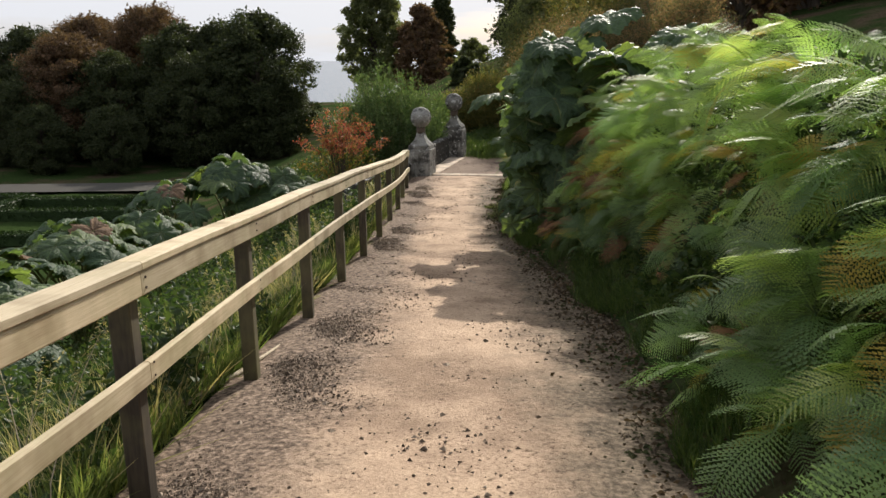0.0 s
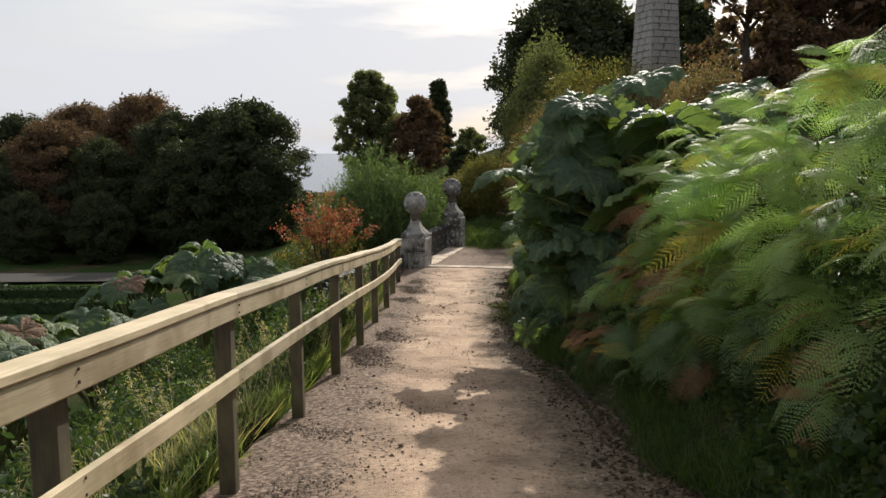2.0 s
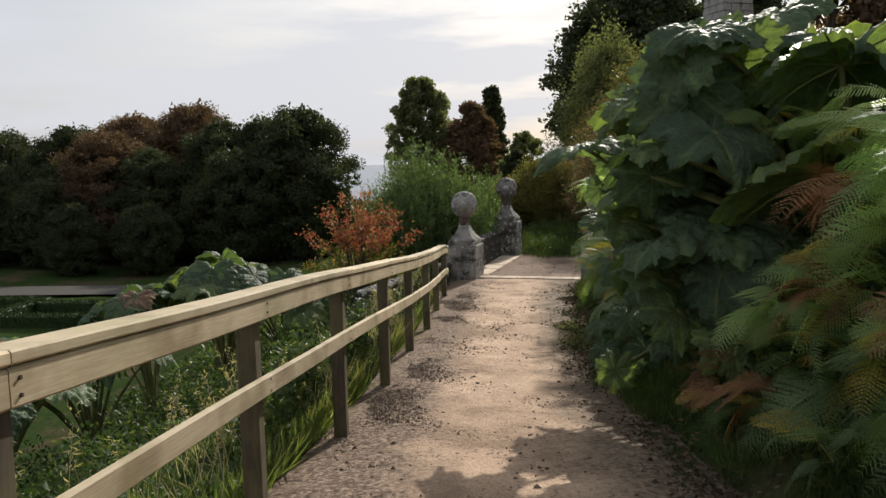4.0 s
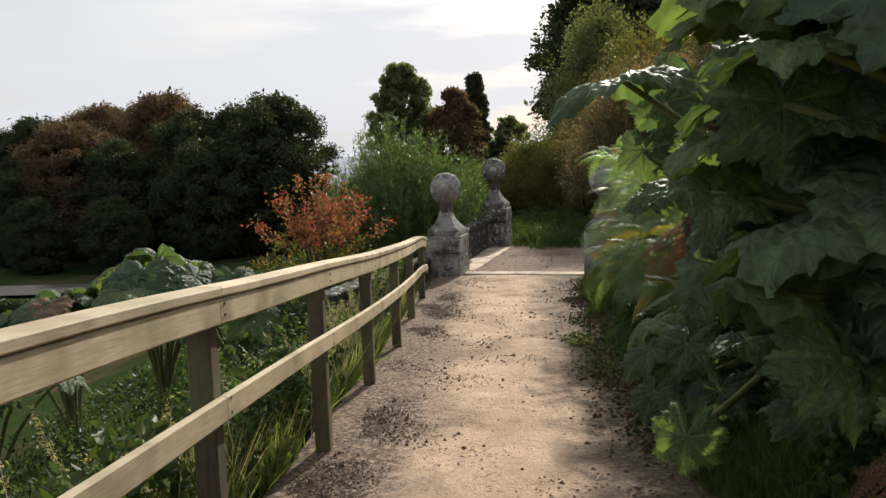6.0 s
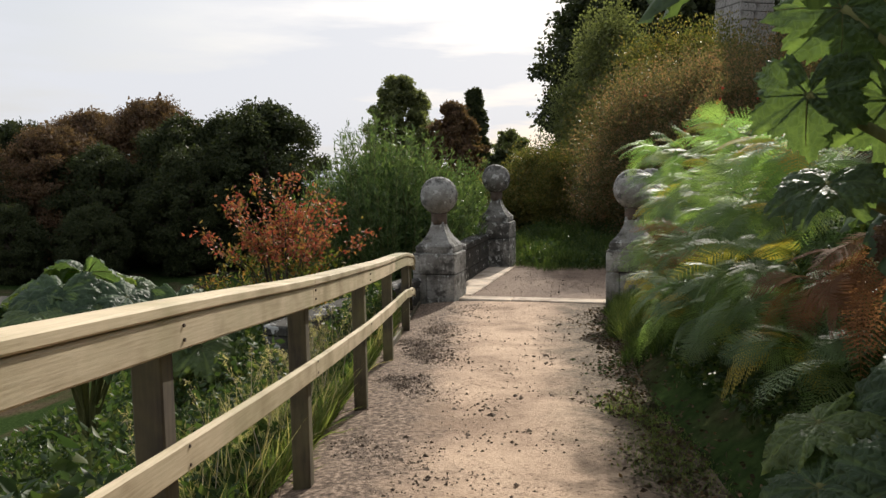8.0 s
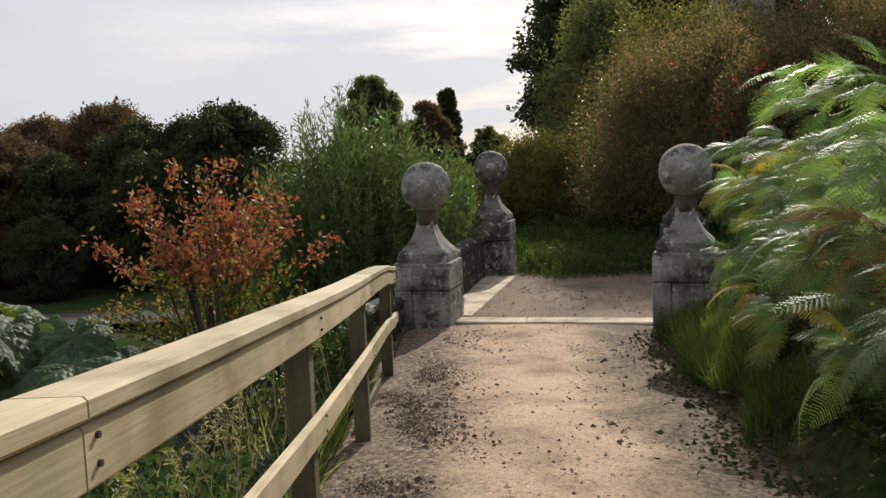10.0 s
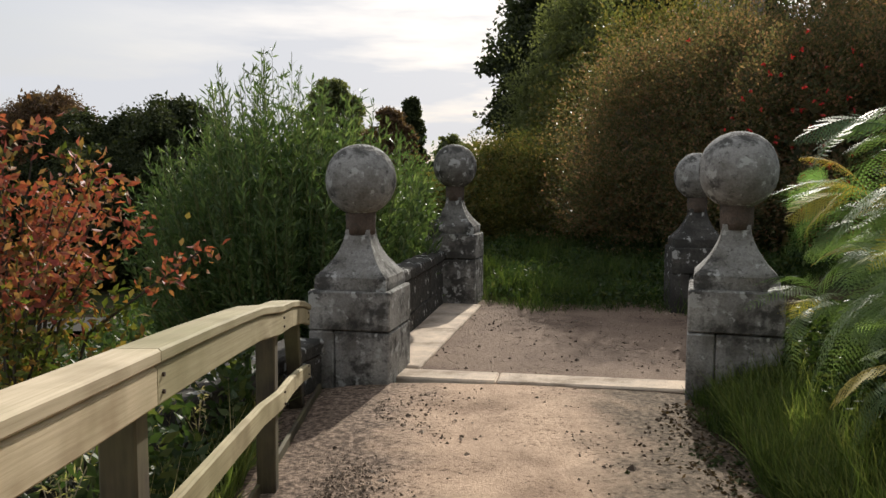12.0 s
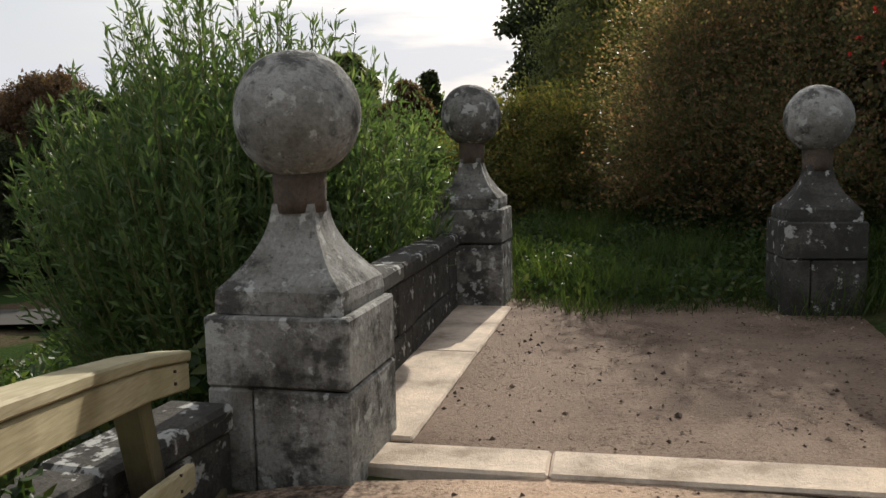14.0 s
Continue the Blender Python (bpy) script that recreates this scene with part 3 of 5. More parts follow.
def build_wall(name, a, b, ztop, zbase, thick, label, seed, slope=0.0, mat=M_STONE_DARK):
    """A low rubble wall with a coping, stone by stone."""
    wall = empty(name)
    tagged(wall, label, "stone wall", kind="structure")
    rng = random.Random(seed)
    a, b = Vector((*a, 0)), Vector((*b, 0))
    d = (b - a)
    length = d.length
    d.normalize()
    rz = math.degrees(math.atan2(d.y, d.x))
    pos = 0.0
    while pos < length - 0.02:
        w = min(rng.uniform(0.5, 0.8), length - pos)
        if length - pos - w < 0.25:
            w = length - pos
        m = a + d * (pos + w / 2)
        bm = bmesh.new()
        box(bm, Matrix.Identity(4), w - 0.008, thick + 0.06, 0.12, 0.02)
        worn(bm, 0.008, seed + pos)
        ob = part("coping", bm, mat, wall)
        ob.matrix_basis = pose(m.x, m.y, ztop - 0.06 + slope * (pos + w / 2), 0, math.degrees(-math.atan(slope)), rz)
        pos += w
    z = ztop - 0.12
    row = 0
    while z > zbase + 0.05:
        h = min(rng.uniform(0.24, 0.36), z - zbase)
        pos = 0.0
        while pos < length - 0.02:
            w = min(rng.uniform(0.4, 0.85), length - pos)
            if length - pos - w < 0.15:
                w = length - pos
            m = a + d * (pos + w / 2)
            bm = bmesh.new()
            box(bm, Matrix.Identity(4), w - 0.006, thick + rng.uniform(-0.012, 0.01), h - 0.006, 0.012)
            worn(bm, 0.01, seed + pos + row)
            ob = part("stone", bm, mat, wall)
            ob.matrix_basis = pose(m.x, m.y, z - h / 2 + slope * (pos + w / 2), 0, 0, rz)
            pos += w
        z -= h
        row += 1
    return wall


build_wall("wall_parapet", (-0.6, 22.85), (0.08, 26.15), -1.11, -2.3, 0.2, "low dark parapet wall with white lichen between two piers", 50)
build_wall("wall_garden", (-1.06, 22.25), (-2.25, 18.6), -1.47, -2.9, 0.26, "low blackened stone wall behind the timber fence", 52, mat=M_STONE_GARDEN)

# ---- timber fence ----
POSTS = [-4.0, -2.2, -0.4, 1.4, 3.2, 5.05, 6.95, 8.9, 10.72, 12.55, 14.3, 16.1, 18.0, 19.95, 21.55]


def rail_z(y):
    """Top of the cap rail."""
    return path_z(y) + 0.042 + np.interp(y, [-5, 0, 3, 5, 7, 9, 10.5, 12, 13, 15.75, 18.2, 19.4, 20.5, 21.4, 21.8], [0.98, 0.98, 1.01, 1.06, 1.11, 1.15, 1.155, 1.14, 1.11, 1.03, 0.97, 0.94, 0.85, 0.71, 0.63])


def low_z(y):
    """Middle of the lower rail."""
    return rail_z(y) - 0.485


def build_fence():
    rng = random.Random(8)
    fence = empty("fence")
    tagged(fence, "weathered pale timber post and rail fence along the path", "fence")
    for y in POSTS:
        x = float(fence_x(y))
        top = float(rail_z(y)) - 0.05
        base = float(path_z(y)) - 0.35
        lean = 0.0 if y < 20 else (0.16 if y > 21 else 0.05)
        a = (x - 0.055, y + lean, base)
        b = (x - 0.055 + rng.uniform(-0.008, 0.008), y - lean, top)
        bm = beam_between(a, b, 0.095, 0.095)
        part("post", bm, M_POST, fence)
    spans = [-4.0, -0.4, 3.2, 6.95, 10.72, 14.3, 18.0, 21.8]
    for ya, yb in zip(spans, spans[1:]):
        for kind in ("cap_rail", "top_rail"):
            bm = bmesh.new()
            cut = 8
            if kind == "cap_rail":
                w, h, off, dx = 0.125, 0.04, 0.0, -0.022
            else:
                w, h, off, dx = 0.036, 0.105, -0.098, 0.012
            rings = []
            for k in range(cut + 1):
                y = ya + 0.003 + (yb - ya - 0.006) * k / cut
                x, z = float(fence_x(y)) + dx, float(rail_z(y)) - 0.024 + (off + 0.024 if off else 0.004) + 0.004 * math.sin(y * 2.1)
                b = 0.007
                ring = [bm.verts.new((x + px, y, z + pz)) for px, pz in ((-w / 2 + b, -h / 2), (w / 2 - b, -h / 2), (w / 2, -h / 2 + b), (w / 2, h / 2 - b), (w / 2 - b, h / 2), (-w / 2 + b, h / 2), (-w / 2, h / 2 - b), (-w / 2, -h / 2 + b))]
                rings.append(ring)
            for p, q in zip(rings, rings[1:]):
                for s in range(8):
                    bm.faces.new((p[s], p[(s + 1) % 8], q[(s + 1) % 8], q[s]))
            bm.faces.new(rings[0])
            bm.faces.new(rings[-1][::-1])
            bmesh.ops.recalc_face_normals(bm, faces=bm.faces)
            part(kind, bm, M_RAIL_GREEN if ya > 17 else M_RAIL, fence, "green-stained rail board" if ya > 17 else "")
    low = [-4.0, -0.4, 1.4, 3.2, 6.95, 10.72, 14.3, 18.0, 21.8]
    for ya, yb in zip(low, low[1:]):
        bm = bmesh.new()
        rings = []
        w, h, b = 0.036, 0.1, 0.007
        for k in range(9):
            y = ya + 0.003 + (yb - ya - 0.006) * k / 8
            x, z = float(fence_x(y)) + 0.014, float(low_z(y)) + 0.004 * math.sin(y * 1.7)
            rings.append([bm.verts.new((x + px, y, z + pz)) for px, pz in ((-w / 2 + b, -h / 2), (w / 2 - b, -h / 2), (w / 2, -h / 2 + b), (w / 2, h / 2 - b), (w / 2 - b, h / 2), (-w / 2 + b, h / 2), (-w / 2, h / 2 - b), (-w / 2, -h / 2 + b))])
        for p, q in zip(rings, rings[1:]):
            for s in range(8):
                bm.faces.new((p[s], p[(s + 1) % 8], q[(s + 1) % 8], q[s]))
        bm.faces.new(rings[0])
        bm.faces.new(rings[-1][::-1])
        bmesh.ops.recalc_face_normals(bm, faces=bm.faces)
        part("lower_rail", bm, M_RAIL_GREEN if ya > 17 else M_RAIL, fence)
    nail = None
    for y in POSTS:
        for z0 in (float(rail_z(y)) - 0.075, float(rail_z(y)) - 0.12, float(low_z(y)) + 0.03, float(low_z(y)) - 0.03):
            if nail is None:
                bm = bmesh.new()
                bmesh.ops.create_cone(bm, cap_ends=True, segments=8, radius1=0.006, radius2=0.006, depth=0.008, matrix=pose(0, 0, 0, 0, 90, 0))
                nail = part("nail", bm, M_NAIL, fence)
                ob = nail
            else:
                ob = new("nail", nail.data)
                ob.parent = fence
            ob.matrix_basis = pose(float(fence_x(y)) + 0.033, y + 0.04, z0)
    return fence


build_fence()


# ---- vegetation ----
rng = np.random.default_rng(7)


def ball_points(n, centre, radii, rng, inner=0.55, flat_bottom=True):
    """Points in the outer shell of an uneven ellipsoid, and the outward directions."""
    d = rng.normal(size=(n, 3))
    d /= np.linalg.norm(d, axis=1, keepdims=True)
    if flat_bottom:
        d[:, 2] = np.where(d[:, 2] < -0.5, -d[:, 2] * 0.5, d[:, 2])
    r = rng.uniform(inner, 1.0, (n, 1)) ** 0.7
    return np.asarray(centre) + d * r * np.asarray(radii), d


def build_tree(name, x, y, z, height, width, leaves, bark, rng, n_clumps=60, leaf=0.3, per=170, low=0.2, label="", shape="round", group="", lump=0.8):
    """Tapered trunk, limbs that reach into the clumps, and a crown of leafy clumps with gaps."""
    tree = empty(name, x, y, z)
    tagged(tree, label, "tree", group)
    cen = []
    for k in range(n_clumps):
        u = rng.uniform(0, 1)
        zz = height * (low + (0.97 - low) * u)
        if shape == "round":
            prof = math.sin(math.pi * min(max((u * 0.85 + 0.13), 0), 1)) ** 0.6
        elif shape == "cone":
            prof = (1 - u) ** 0.7 * 0.9 + 0.12
        else:
            prof = 0.55 + 0.45 * math.sin(math.pi * u)
        a, r = rng.uniform(0, 2 * math.pi), width / 2 * prof * math.sqrt(rng.uniform(0.15, 1.0))
        cen.append((math.cos(a) * r, math.sin(a) * r, zz))
    trunk = [(0, 0, -0.6), (0.03 * width, 0, height * 0.25), (-0.02 * width, 0.02 * width, height * 0.55), (0, 0, height * 0.9)]
    tr = height * 0.03
    v, f = tube(trunk, [tr * 1.3, tr, tr * 0.6, tr * 0.12], 8)
    mesh_ob("trunk", v, f, bark, tree, smooth=True)
    for c in cen[::6]:
        zb = max(0.18 * height, c[2] - 0.35 * math.hypot(c[0], c[1]) - 0.08 * height)
        v, f = tube([(0, 0, zb), (c[0] * 0.5, c[1] * 0.5, (zb + c[2]) / 2 + 0.1), c], [tr * 0.4, tr * 0.22, tr * 0.05], 5)
        mesh_ob("limb", v, f, bark, tree, smooth=True)
    P, D = [], []
    for c in cen:
        rad = lump * width * rng.choice((0.035, 0.05, 0.07, 0.1))
        k = int(per * 1.5 * (rad / (0.085 * lump * width)) ** 1.6)
        p, d = ball_points(k, c, (rad * rng.uniform(0.9, 1.5), rad * rng.uniform(0.9, 1.5), rad * rng.uniform(0.6, 1.1)), rng, 0.0, False)
        p = p + rng.normal(size=p.shape) * rad * 0.12
        P.append(p)
        D.append(d + np.array([0, 0, -0.35]) + 0.7 * rng.normal(size=d.shape))
    leaf_cloud("crown", np.concatenate(P), np.concatenate(D), leaf, leaf * 0.7, leaves, rng, tree)
    inner = np.repeat(np.array(cen), 14, 0) * np.array([0.8, 0.8, 0.97]) + rng.normal(size=(len(cen) * 14, 3)) * width * 0.035
    leaf_cloud("inner_crown", inner, rng.normal(size=inner.shape), leaf * 2.2, leaf * 1.8, leaves, rng, tree)
    return tree


def far_trees():
    """Wooded edge of the garden and the trees over the sea."""
    r = np.random.default_rng(21)
    protos = [
        build_tree("tree", -46, 78, GARDEN_Z, 11.4, 11, L_TREE, M_BARK, r, 330, 0.2, 150, 0.03, "dark broad-crowned tree at the garden edge", group="garden edge trees"),
        build_tree("tree", -38, 76, GARDEN_Z, 11.6, 10, L_TREE, M_BARK, r, 330, 0.2, 150, 0.03, "dark leafy tree at the garden edge", group="garden edge trees"),
        build_tree("tree", -28, 79, GARDEN_Z, 13.6, 12, L_TREE_RUST, M_BARK, r, 330, 0.2, 150, 0.05, "russet-topped tree among dark garden trees", group="garden edge trees"),
    ]
    spots = [(0, -33.5, 72, 0.9, 40), (1, -23.5, 74, 1.0, 80), (0, -19.8, 76, 1.04, 150), (1, -16.6, 72, 1.08, 200), (0, -52, 74, 0.97, 10), (1, -59, 80, 1.0, 60),
             (0, -42, 70, 0.72, 300), (1, -28, 69, 0.8, 120), (0, -35, 66, 0.62, 30), (1, -21, 68, 0.78, 220), (1, -64, 76, 1.0, 100), (0, -48, 66, 0.6, 200), (2, -35, 82, 0.95, 77), (0, -14.6, 70, 0.6, 20), (1, -55, 66, 0.6, 120), (1, -40, 64, 0.5, 170), (0, -26, 63, 0.45, 260), (1, -31, 62, 0.45, 15), (2, -32, 70, 0.8, 140)]
    for k, x, y, s, rz in spots:
        t = copy_thing(protos[k], pose(x, y, GARDEN_Z, 0, 0, rz))
        t.scale = (s * 1.02, s * 1.02, s)
    build_tree("tree", -9.2, 110, -5.0, 16.9, 9.6, L_TREE_GREY, M_BARK, r, 260, 0.3, 110, 0.15, "grey-green feathery tree rising behind the willow", lump=0.6)
    build_tree("tree", -2.6, 105, -5.0, 12.9, 8.0, L_TREE_RUST, M_BARK, r, 220, 0.3, 110, 0.1, "rust-brown autumn tree behind the gateway", lump=0.65)
    build_tree("conifer", -0.2, 150, -8.0, 22.0, 8.2, L_TREE, M_BARK, r, 330, 0.42, 110, 0.03, "dark narrow conifer behind the rust-brown tree", shape="cone", lump=0.8)
    build_tree("tree", 1.9, 66, -4.0, 5.6, 3.4, L_TREE, M_BARK, r, 60, 0.2, 150, 0.05, "small dark tree in front of the sea")
    build_tree("tree", 2.5, 70, -4.0, 7.2, 4.0, L_TREE_GREY, M_BARK, r, 60, 0.2, 110, 0.1, "pale green tree far beyond the gateway")
    build_tree("tree", 8.8, 55, 0.0, 11.0, 11.4, L_TREE, M_BARK, r, 620, 0.27, 130, 0.05, "great dark tree above the shrubbery")
    build_tree("tree", 15.5, 58, 0.0, 12.0, 9.5, L_TREE, M_BARK, r, 180, 0.3, 120, 0.06, "great dark tree beside the stone tower")
    build_tree("tree", 14.2, 40, 0.5, 9.6, 5.2, L_TREE_RUST, M_BARK, r, 110, 0.2, 150, 0.05, "red-brown tree against the stone tower")
    build_tree("tree", 18.5, 42, 0.5, 11.5, 7.5, L_TREE_RUST, M_BARK, r, 120, 0.24, 130, 0.05, "russet autumn tree on the wooded slope")
    build_tree("tree", 23.0, 47, 0.5, 14.5, 9.5, L_TREE, M_BARK, r, 150, 0.3, 110, 0.05, "tall dark tree on the wooded slope")
    build_tree("tree", 24.5, 37, 0.5, 12.5, 9.0, L_TREE, M_BARK, r, 150, 0.3, 110, 0.05, "dark leafy tree above the fern bank")


far_trees()


def build_tower():
    """The tapering stone stack that shows over the shrubs."""
    tower = empty("stone_tower", 11.4, 45.5, 0)
    tagged(tower, "tapering grey rubble stone tower above the trees", "tower")
    r = random.Random(5)
    z, row = 0.0, 0
    data = {}
    while z < 14.0:
        h = 0.34
        half = 1.12 - z * 0.04
        for side in range(4):
            pos = -half
            while pos < half - 0.05:
                w = min(r.choice((0.4, 0.55, 0.7)), half - pos)
                key = (round(w, 2), r.randrange(3))
                if key not in data:
                    bm = bmesh.new()
                    box(bm, Matrix.Identity(4), w - 0.02, 0.3, h - 0.02, 0.02)
                    worn(bm, 0.02, len(data) * 1.7)
                    data[key] = part("stone", bm, M_RUBBLE, tower)
                    ob = data[key]
                else:
                    ob = new("stone", data[key].data)
                    ob.parent = tower
                ob.matrix_basis = pose(0, 0, 0, 0, 0, 90 * side + 20) @ pose(pos + w / 2, -half + 0.15, z + h / 2)
                pos += w
        z += h
        row += 1
    bm = bmesh.new()
    box(bm, pose(0, 0, 7, 0, 0, 20), 0.9, 0.9, 14.0, 0.05)
    part("core", bm, M_RUBBLE, tower)


build_tower()


def build_bush(name, x, y, z, radii, leaves, rng, n, leaf, label, category="shrub", lumpy=9, twigs=26, parent_rz=0.0, width=0.5, stick_out=0.0):
    """A shrub of many lobes, each a dense shell of small leaves, on forked stems."""
    bush = empty(name, x, y, z, parent_rz)
    tagged(bush, label, category)
    rx, ry, rz = radii
    P, D = [], []
    tips = []
    for k in range(lumpy * 3):
        a, e = rng.uniform(0, 2 * math.pi), rng.uniform(0.0, 1.45) if k % 3 else rng.uniform(-0.12, 0.12)
        c = np.array([math.cos(a) * math.cos(e) * rx * 0.68, math.sin(a) * math.cos(e) * ry * 0.68, rz * 0.12 + math.sin(e) * rz * 0.68])
        tips.append(c)
        s = rng.uniform(0.26, 0.42)
        p, d = ball_points(n // (lumpy * 3), c, (rx * s, ry * s, rz * s), rng, 0.1)
        P.append(p)
        D.append(d + 0.5 * rng.normal(size=d.shape) + np.array([0, 0, 0.25]))
    P, D = np.concatenate(P), np.concatenate(D)
    keep = P[:, 2] > -0.2
    leaf_cloud("foliage", P[keep], D[keep], leaf, leaf * width * 1.25, leaves, rng, bush)
    deep = np.repeat(np.array(tips), 60, 0) * rng.uniform(0.35, 1.0, (len(tips) * 60, 1)) + rng.normal(size=(len(tips) * 60, 3)) * np.array([rx, ry, rz]) * 0.07
    deep = deep[deep[:, 2] > -0.1]
    leaf_cloud("inner_foliage", deep, rng.normal(size=deep.shape), leaf * 4, leaf * 3, leaves, rng, bush)
    for c in tips[:twigs]:
        v, f = tube([(c[0] * 0.08, c[1] * 0.08, -0.3), (c[0] * 0.45, c[1] * 0.45, c[2] * 0.6), tuple(c)], [0.03, 0.018, 0.006], 5)
        mesh_ob("stem", v, f, M_BARK, bush, smooth=True)
    return bush


r = np.random.default_rng(31)
DARK = "dark rounded shrub with small russet and green leaves beyond the gateway"
build_bush("shrub", 5.45, 30.6, -1.2, (3.5, 3.0, 3.9), L_DARKBUSH, r, 150000, 0.06, DARK, lumpy=22)
build_bush("shrub", 8.4, 30.5, -0.6, (3.6, 3.0, 4.2), L_DARKBUSH, r, 60000, 0.07, "tall dark shrub with small russet leaves on the bank", lumpy=12)
build_bush("shrub", 5.6, 27.6, -1.3, (2.1, 1.7, 3.2), L_DARKBUSH, r, 60000, 0.058, "dark shrub with scattered red flowers behind a pier", lumpy=10)
build_bush("shrub", 8.0, 26.5, -0.6, (2.4, 2.2, 4.0), L_DARKBUSH, r, 50000, 0.062, "dark evergreen shrub on the planted bank", lumpy=10)
build_bush("shrub", 2.2, 33.5, -1.3, (2.2, 2.0, 2.1), L_GOLDBUSH, r, 36000, 0.065, "olive and gold shrub beyond the gateway", lumpy=9)
build_bush("shrub", 6.5, 36.5, -0.4, (4.2, 3.0, 5.0), L_GOLDBUSH, r, 45000, 0.1, "tall olive-gold shrub on the rising bank", lumpy=12)
build_bush("shrub", 5.0, 42.0, -0.4, (2.6, 2.4, 6.6), L_TREE_GREY, r, 30000, 0.12, "pale grey-green tall shrub before a great tree", lumpy=10)
build_bush("shrub", 0.6, 33.0, -2.4, (1.5, 1.5, 2.3), L_GOLDBUSH, r, 15000, 0.08, "yellow-green shrub beside the willow", lumpy=8)
build_bush("shrub", -0.4, 29.6, -2.8, (1.4, 1.4, 2.9), L_WILLOW, r, 15000, 0.08, "bright green leafy shrub behind the parapet", lumpy=8, width=0.35)


def berries(x, y, z, n, spread, rr):
    p = np.array([x, y, z]) + rr.normal(size=(n, 3)) * np.array(spread)
    ob = leaf_cloud("flower_sprays", np.repeat(p, 5, 0), rr.normal(size=(n * 5, 3)) + np.array([0, 0, -0.8]), 0.05, 0.03, L_BERRY, rr)
    return tagged(ob, "scattered small red hanging flowers in the dark shrub", "flowers", kind="stuff")


berries(4.75, 26.0, 0.65, 44, (0.6, 0.2, 0.5), r)


def build_willow(x, y, z, radius, height, n_shoots, rr, label):
    """Many upright wands from one stool, feathered with narrow leaves."""
    bush = empty("willow_bush", x, y, z)
    tagged(bush, label, "willow bush")
    pieces, P, D = [], [], []
    for k in range(n_shoots):
        a = rr.uniform(0, 2 * math.pi)
        reach = radius * math.sqrt(rr.uniform(0.02, 1.0))
        top = height * (1.0 - 0.42 * (reach / radius) ** 2) * rr.uniform(0.72, 1.06)
        b0 = np.array([math.cos(a) * reach * 0.2, math.sin(a) * reach * 0.2, -0.3])
        tip = np.array([math.cos(a) * reach, math.sin(a) * reach, top])
        mid = (b0 + tip) / 2 + np.array([math.cos(a), math.sin(a), 0]) * reach * 0.22
        ts = np.linspace(0, 1, 7)[:, None]
        line = (1 - ts) ** 2 * b0 + 2 * ts * (1 - ts) * mid + ts ** 2 * tip
        pieces.append(tube(line.tolist(), np.linspace(0.012, 0.003, 7).tolist(), 3))
        n = int(64 + 44 * rr.random())
        t = rr.uniform(0.22, 1.0, n)[:, None] ** 0.8
        p = (1 - t) ** 2 * b0 + 2 * t * (1 - t) * mid + t ** 2 * tip
        tang = 2 * (1 - t) * (mid - b0) + 2 * t * (tip - mid)
        tang /= np.linalg.norm(tang, axis=1, keepdims=True)
        off = rr.normal(size=(n, 3))
        p = p + off * 0.10 * np.minimum(1.0, (1.02 - t) * 3)
        P.append(p)
        D.append(tang * 0.9 + off * 0.55)
    leaf_cloud("leaves", np.concatenate(P), np.concatenate(D), 0.11, 0.024, L_WILLOW, rr, bush, droop=0.2)
    n = 16000
    deep, dd = ball_points(n, (0, 0, height * 0.42), (radius * 0.8, radius * 0.8, height * 0.42), rr, 0.0)
    leaf_cloud("inner_leaves", deep, dd + rr.normal(size=dd.shape) + np.array([0, 0, 0.8]), 0.15, 0.04, L_WILLOW, rr, bush, droop=0.15)
    for v, f in pieces[:160]:
        mesh_ob("shoot", v, f, M_STEM, bush)
    v, f = merge(pieces[160:])
    tagged(mesh_ob("twig_mass", v, f, M_STEM, bush), kind="stuff")
    return bush


r = np.random.default_rng(41)
build_willow(-1.8, 26.3, -3.0, 2.0, 4.2, 620, r, "bushy green willow with upright feathery shoots behind the piers")
build_willow(-3.0, 27.3, -3.4, 1.0, 3.1, 170, r, "smaller green willow leaning out of the thicket")


def build_red_shrub():
    rr = np.random.default_rng(51)
    x, y = -2.68, 20.9
    z = float(land_z(x, y))
    bush = empty("autumn_shrub", x, y, z)
    tagged(bush, "small azalea-like shrub with red and orange autumn leaves", "shrub")
    top = 0.12 - z
    pieces, P, D, G, GD = [], [], [], [], []
    for k in range(54):
        a = rr.uniform(0, 2 * math.pi)
        u = math.sqrt(rr.uniform(0.0, 1.0))
        reach = 1.2 * u
        h = top * (1.0 - 0.3 * u * u) * rr.choice((0.62, 0.78, 0.9, 1.0)) * rr.uniform(0.95, 1.03)
        tip = np.array([math.cos(a) * reach, math.sin(a) * reach, h])
        mid = tip * np.array([0.4, 0.4, 0.72])
        pieces.append(tube([(0, 0, -0.1), tuple(mid), tuple(tip)], [0.014, 0.009, 0.004], 4))
        for j in range(10):
            s = rr.uniform(-0.1, 1.05)
            c = mid + (tip - mid) * s
            n = 10
            dd = rr.normal(size=(n, 3)) + np.array([0, 0, 0.3])
            pp = np.repeat(c[None], n, 0) + rr.normal(size=(n, 3)) * 0.055
            if c[2] > top * 0.58 and rr.random() < 0.88:
                P.append(pp)
                D.append(dd)
            else:
                G.append(pp)
                GD.append(dd)
    leaf_cloud("red_leaves", np.concatenate(P), np.concatenate(D), 0.07, 0.036, L_RED, rr, bush, label="red and orange autumn leaves")
    leaf_cloud("green_leaves", np.concatenate(G), np.concatenate(GD), 0.07, 0.036, L_REDGREEN, rr, bush, label="yellow-green turning leaves")
    for v, f in pieces:
        mesh_ob("stem", v, f, M_BARK, bush)


build_red_shrub()


